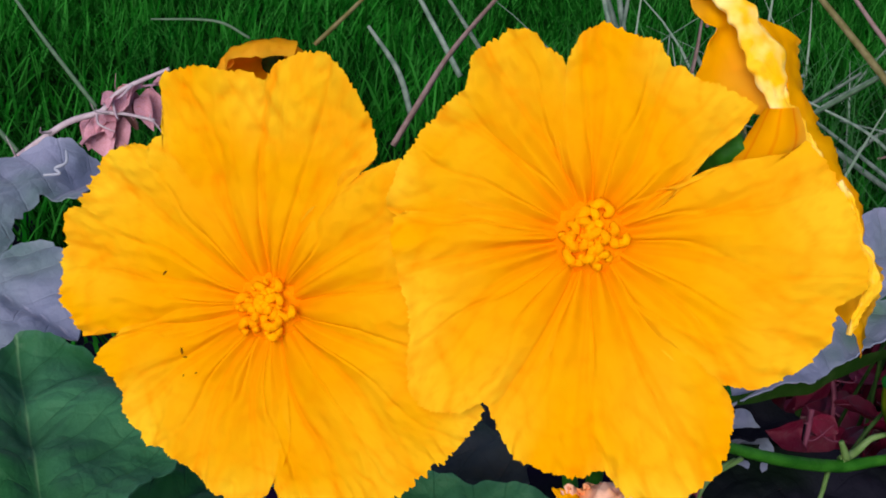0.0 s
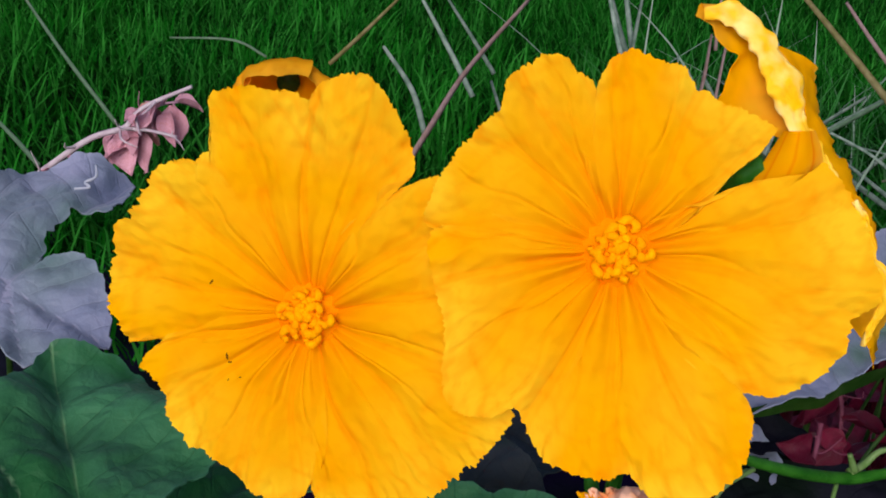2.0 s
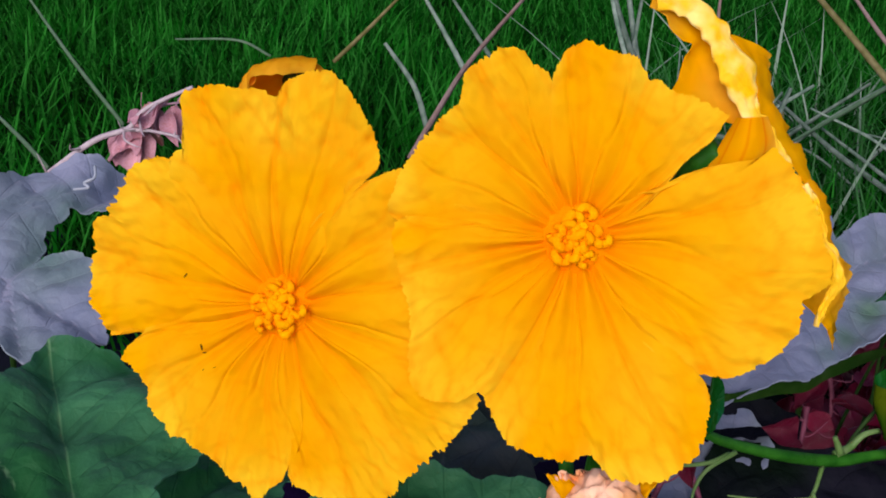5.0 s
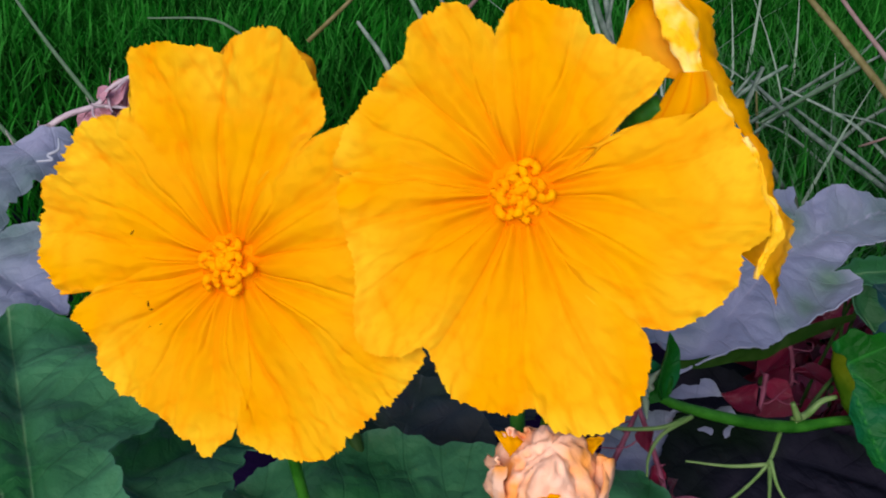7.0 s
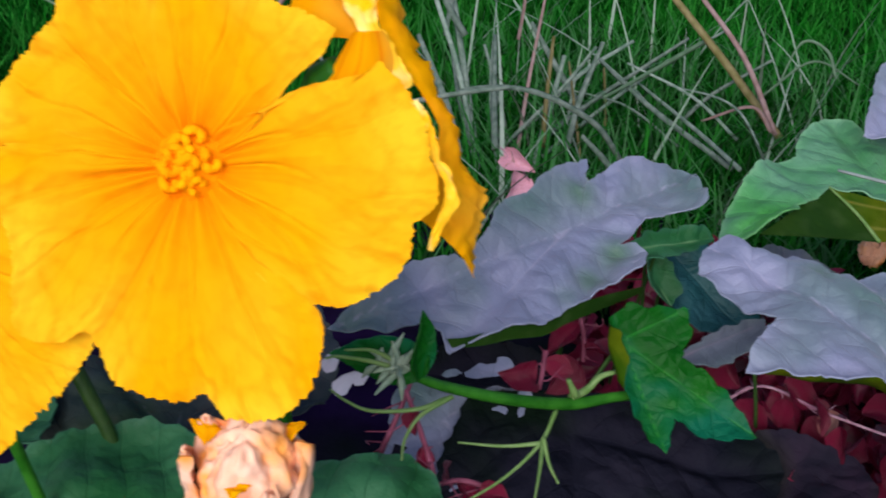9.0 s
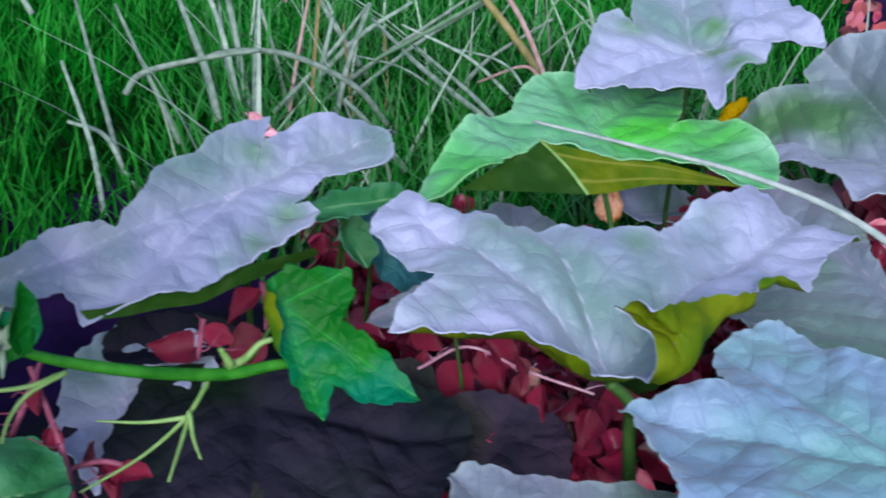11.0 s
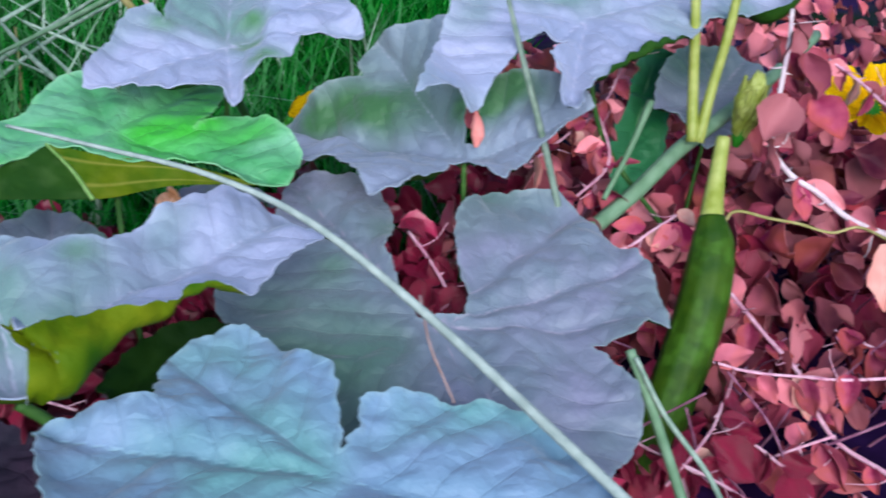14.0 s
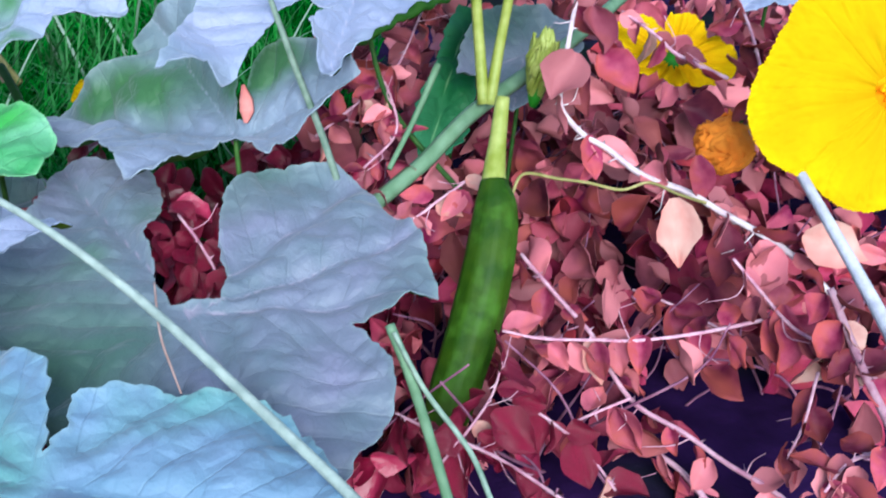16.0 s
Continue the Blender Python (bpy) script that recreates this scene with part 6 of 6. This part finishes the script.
dried_branch([(0.771, 0.504, 0.26), (0.768, 0.47, 0.239), (0.759, 0.44, 0.221), (0.748, 0.423, 0.204)], [0.0014, 0.0014, 0.001], 14, 16, TEXT, 0.026)
dried_branch([(0.716, 0.305, 0.14), (0.704, 0.293, 0.121), (0.69, 0.285, 0.108)], [0.0012, 0.0012, 0.001], 8, 17, TEXT, 0.024)
dried_branch([(0.712, 0.256, 0.135), (0.702, 0.261, 0.127), (0.689, 0.256, 0.119)], [0.0016, 0.0014, 0.001], 8, 18, TEXT, 0.026)
dried_branch([(-0.275, 0.63, 0.135), (-0.26, 0.63, 0.148), (-0.235, 0.63, 0.167), (-0.214, 0.63, 0.176), (-0.207, 0.63, 0.185), (-0.197, 0.63, 0.193), (-0.172, 0.63, 0.206)],
             [0.0036, 0.0032, 0.0026, 0.0020], 5, 19, "pale lilac thorny twig behind the lilac leaf", 0.014, kinds=MAUVE, spread=0.003, hang=1.0, bark=M_BLEACHED)
dried_branch([(-0.225, 0.645, 0.163), (-0.212, 0.646, 0.176), (-0.200, 0.647, 0.186), (-0.185, 0.648, 0.190)], [0.0014, 0.0012, 0.0010], 20, 30, "mauve dried sprig hanging under a pale twig", 0.030, kinds=MAUVE, spread=0.005, hang=2.2)
dried_branch([(-0.214, 0.628, 0.176), (-0.20, 0.628, 0.1765), (-0.181, 0.628, 0.174)], [0.0020, 0.0018, 0.0014], 0, 31, "short pale lilac side twig over mauve leaves", bark=M_BLEACHED)
dried_branch([(0.183, 0.667, 0.113), (0.17, 0.675, 0.127), (0.154, 0.682, 0.141)], [0.0012, 0.001, 0.0008], 4, 20, "small pink dried sprig beside the lawn", 0.028, kinds=MAUVE)
stem("dried_bud", [(0.502, 0.478, 0.203), (0.503, 0.48, 0.208), (0.503, 0.482, 0.213), (0.502, 0.484, 0.22)], [0.0010, 0.0036, 0.0034, 0.0008], M_CORALBUD, "small coral dried bud standing in the leaf's bay", "bud", 10, 4, 0.12)
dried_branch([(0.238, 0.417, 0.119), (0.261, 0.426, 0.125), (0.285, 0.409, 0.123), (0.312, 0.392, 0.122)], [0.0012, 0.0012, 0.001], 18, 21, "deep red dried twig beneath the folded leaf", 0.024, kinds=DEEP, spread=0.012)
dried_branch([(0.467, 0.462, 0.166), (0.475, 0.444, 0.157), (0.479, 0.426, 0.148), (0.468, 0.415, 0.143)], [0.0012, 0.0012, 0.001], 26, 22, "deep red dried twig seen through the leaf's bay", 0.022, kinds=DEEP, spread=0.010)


for row in (([(0.146, 0.363, 0.157), (0.147, 0.366, 0.164), (0.148, 0.37, 0.171)], 2, 25, 0.024), ([(0.171, 0.406, 0.145), (0.171, 0.41, 0.154), (0.169, 0.415, 0.163)], 3, 26, 0.024),
            ([(0.092, 0.335, 0.172), (0.099, 0.327, 0.157), (0.104, 0.321, 0.144), (0.108, 0.313, 0.128)], 3, 27, 0.016), ([(0.094, 0.344, 0.169), (0.089, 0.338, 0.156), (0.084, 0.333, 0.144)], 0, 28, 0.016),
            ([(0.105, 0.327, 0.135), (0.116, 0.328, 0.137), (0.129, 0.326, 0.134)], 4, 29, 0.016)):
    dried_branch(row[0], [0.0015, 0.0018, 0.002], row[1], row[2], "rosy stem with dark red dried leaves under the shoot", row[3], spread=0.002, kinds=DEEP, bark=M_ROSY)


def build_dried_foliage(name, shapes, mat, seed, number, box, tall_of, label, low, high, bare=False):
    """The shrub's inner mass of small dried leaves."""
    rng = random.Random(seed)
    shapes = [(np.array([tuple(v.co) for v in me.vertices]), [tuple(p.vertices) for p in me.polygons]) for me in shapes]
    V, F, base, made = [], [], 0, 0
    x0, x1, y0, y1 = box
    while made < number:
        x, y = rng.uniform(x0, x1), rng.uniform(y0, y1)
        if y > lawn_edge(x) + 0.03:
            continue
        if x > 1.05 and ((x - 1.2) / 0.7) ** 2 + ((y - 1.15) / 0.75) ** 2 > 0.8 + 0.5 * noise.noise(Vector((x * 5, y * 5, 8))):
            if rng.random() < 0.9:
                continue
        if bare and (x - 0.70) ** 2 / 0.075 ** 2 + (y - 0.375) ** 2 / 0.05 ** 2 < 1 and rng.random() < 0.85:
            continue
        if 0.62 < x < 0.76 and y < 0.47 and rng.random() < 0.25:
            continue
        tall = tall_of(x, y) * (0.85 + 0.6 * noise.noise(Vector((x * 14, y * 14, 3))))
        z = GROUND + 0.004 + tall * rng.random() ** 0.6
        if 0.62 < x < 0.78 and y < 0.47:
            z = min(z, 0.150 + 0.25 * (y - 0.38))
        p = leaf_pose(Vector((x, y, z)), rng, rng.uniform(low, high), Vector((rng.uniform(-1, 1), rng.uniform(-1, 0.6), rng.uniform(-0.6, 0.3))))
        v, f = shapes[made % len(shapes)]
        V.append(v @ np.array(p.to_3x3()).T + np.array(p.translation))
        F += [tuple(base + i for i in q) for q in f]
        base += len(v)
        made += 1
    tagged(new(name, mesh_of(np.concatenate(V), F, mat)), label, "dried leaves", kind="stuff")


build_dried_foliage("dried_foliage", DRY, M_DRYDEEP, 11, 1050, (0.50, 1.05, 0.36, 0.85), lambda x, y: 0.05 + 0.38 * max(0.0, min(0.3, y - 0.38)),
                    "tangled mass of small coral red dried leaves", 0.018, 0.036, True)
build_dried_foliage("dried_foliage", DRY, M_DRYDEEP, 12, 1300, (0.70, 1.9, 0.55, 1.9), lambda x, y: 0.13,
                    "coral dried shrub leaves further off", 0.016, 0.028)
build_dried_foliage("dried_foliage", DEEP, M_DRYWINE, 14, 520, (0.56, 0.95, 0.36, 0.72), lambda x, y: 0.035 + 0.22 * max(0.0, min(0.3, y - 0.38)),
                    "wine red dried leaves low in the tangled shrub, darkened for shade", 0.018, 0.034, True)
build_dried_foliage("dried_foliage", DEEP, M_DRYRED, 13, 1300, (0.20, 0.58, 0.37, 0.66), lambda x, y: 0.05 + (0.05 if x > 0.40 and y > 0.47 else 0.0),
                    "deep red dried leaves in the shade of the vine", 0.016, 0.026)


def build_inner_twigs():
    rng = random.Random(21)
    V, F, base = [], [], 0
    for k in range(230):
        x, y = rng.uniform(0.5, 1.1), rng.uniform(0.34, 0.8)
        if y > lawn_edge(x):
            continue
        p = np.array([x, y, GROUND])
        d = np.array([rng.uniform(-1, 1), rng.uniform(-0.8, 0.8), rng.uniform(0.3, 1.2)]) * 0.03
        line = [p]
        for _ in range(3):
            line.append(line[-1] + d + np.array([rng.uniform(-1, 1), rng.uniform(-1, 1), rng.uniform(-0.9, 0.5)]) * 0.012)
        me = tube(line, [0.0010, 0.0008, 0.0005], M_DIMTWIG, 5, 4)
        V += [tuple(v.co) for v in me.vertices]
        F += [tuple(base + i for i in q.vertices) for q in me.polygons]
        base = len(V)
        bpy.data.meshes.remove(me)
    tagged(new("dried_twigs", mesh_of(V, F, M_DIMTWIG)), "thin mauve dried twigs rising from the soil", "twigs", kind="stuff")


build_inner_twigs()

def fallen_petals():
    me = dry_leaf_mesh(91, M_WHITISH)
    for p, turn, size in (((0.0625, 0.331, 0.180), (0.2, -0.3, 1), 0.011), ((0.066, 0.332, 0.170), (0.5, -0.2, 1), 0.012), ((0.073, 0.330, 0.176), (0.4, -0.3, 0.9), 0.010)):
        ob = new("petal_scrap", me)
        ob.matrix_basis = frame_of(p, (-0.3, -1, 0.4), turn) @ Matrix.Scale(size, 4)
        tagged(ob, "small pale lilac petal scrap caught beside the shoot", "petal", "petal scraps")


fallen_petals()

# ---------------------------------------------------------------- specks on the flower
def speck(at, size, turn):
    verts, faces = [], []
    for i in range(5):
        for k in range(8):
            w, s = 6.28 * k / 8, math.pi * i / 4
            verts.append((size * math.cos(s), size * 0.35 * math.sin(s) * math.cos(w), size * 0.3 * math.sin(s) * math.sin(w)))
    for i in range(4):
        for k in range(8):
            j = (k + 1) % 8
            faces.append((i * 8 + k, i * 8 + j, (i + 1) * 8 + j, (i + 1) * 8 + k))
    ob = new("speck", mesh_of(verts, faces, M_SPECK))
    ob.matrix_basis = frame_of(at, (-0.23, -0.93, 0.28), (math.cos(turn), 0, math.sin(turn)))
    tagged(ob, "tiny dark brown speck lying on a yellow petal", "speck", "specks on the petals")


for at, size, turn in (((-0.06, 0.222, 0.263), 0.0009, 1.9), ((-0.059, 0.221, 0.262), 0.0006, 0.2), ((-0.066, 0.231, 0.279), 0.0008, 1.0), ((-0.056, 0.219, 0.259), 0.0004, 0.5), ((-0.059, 0.219, 0.258), 0.0004, 1.2)):
    speck(at, size, turn)
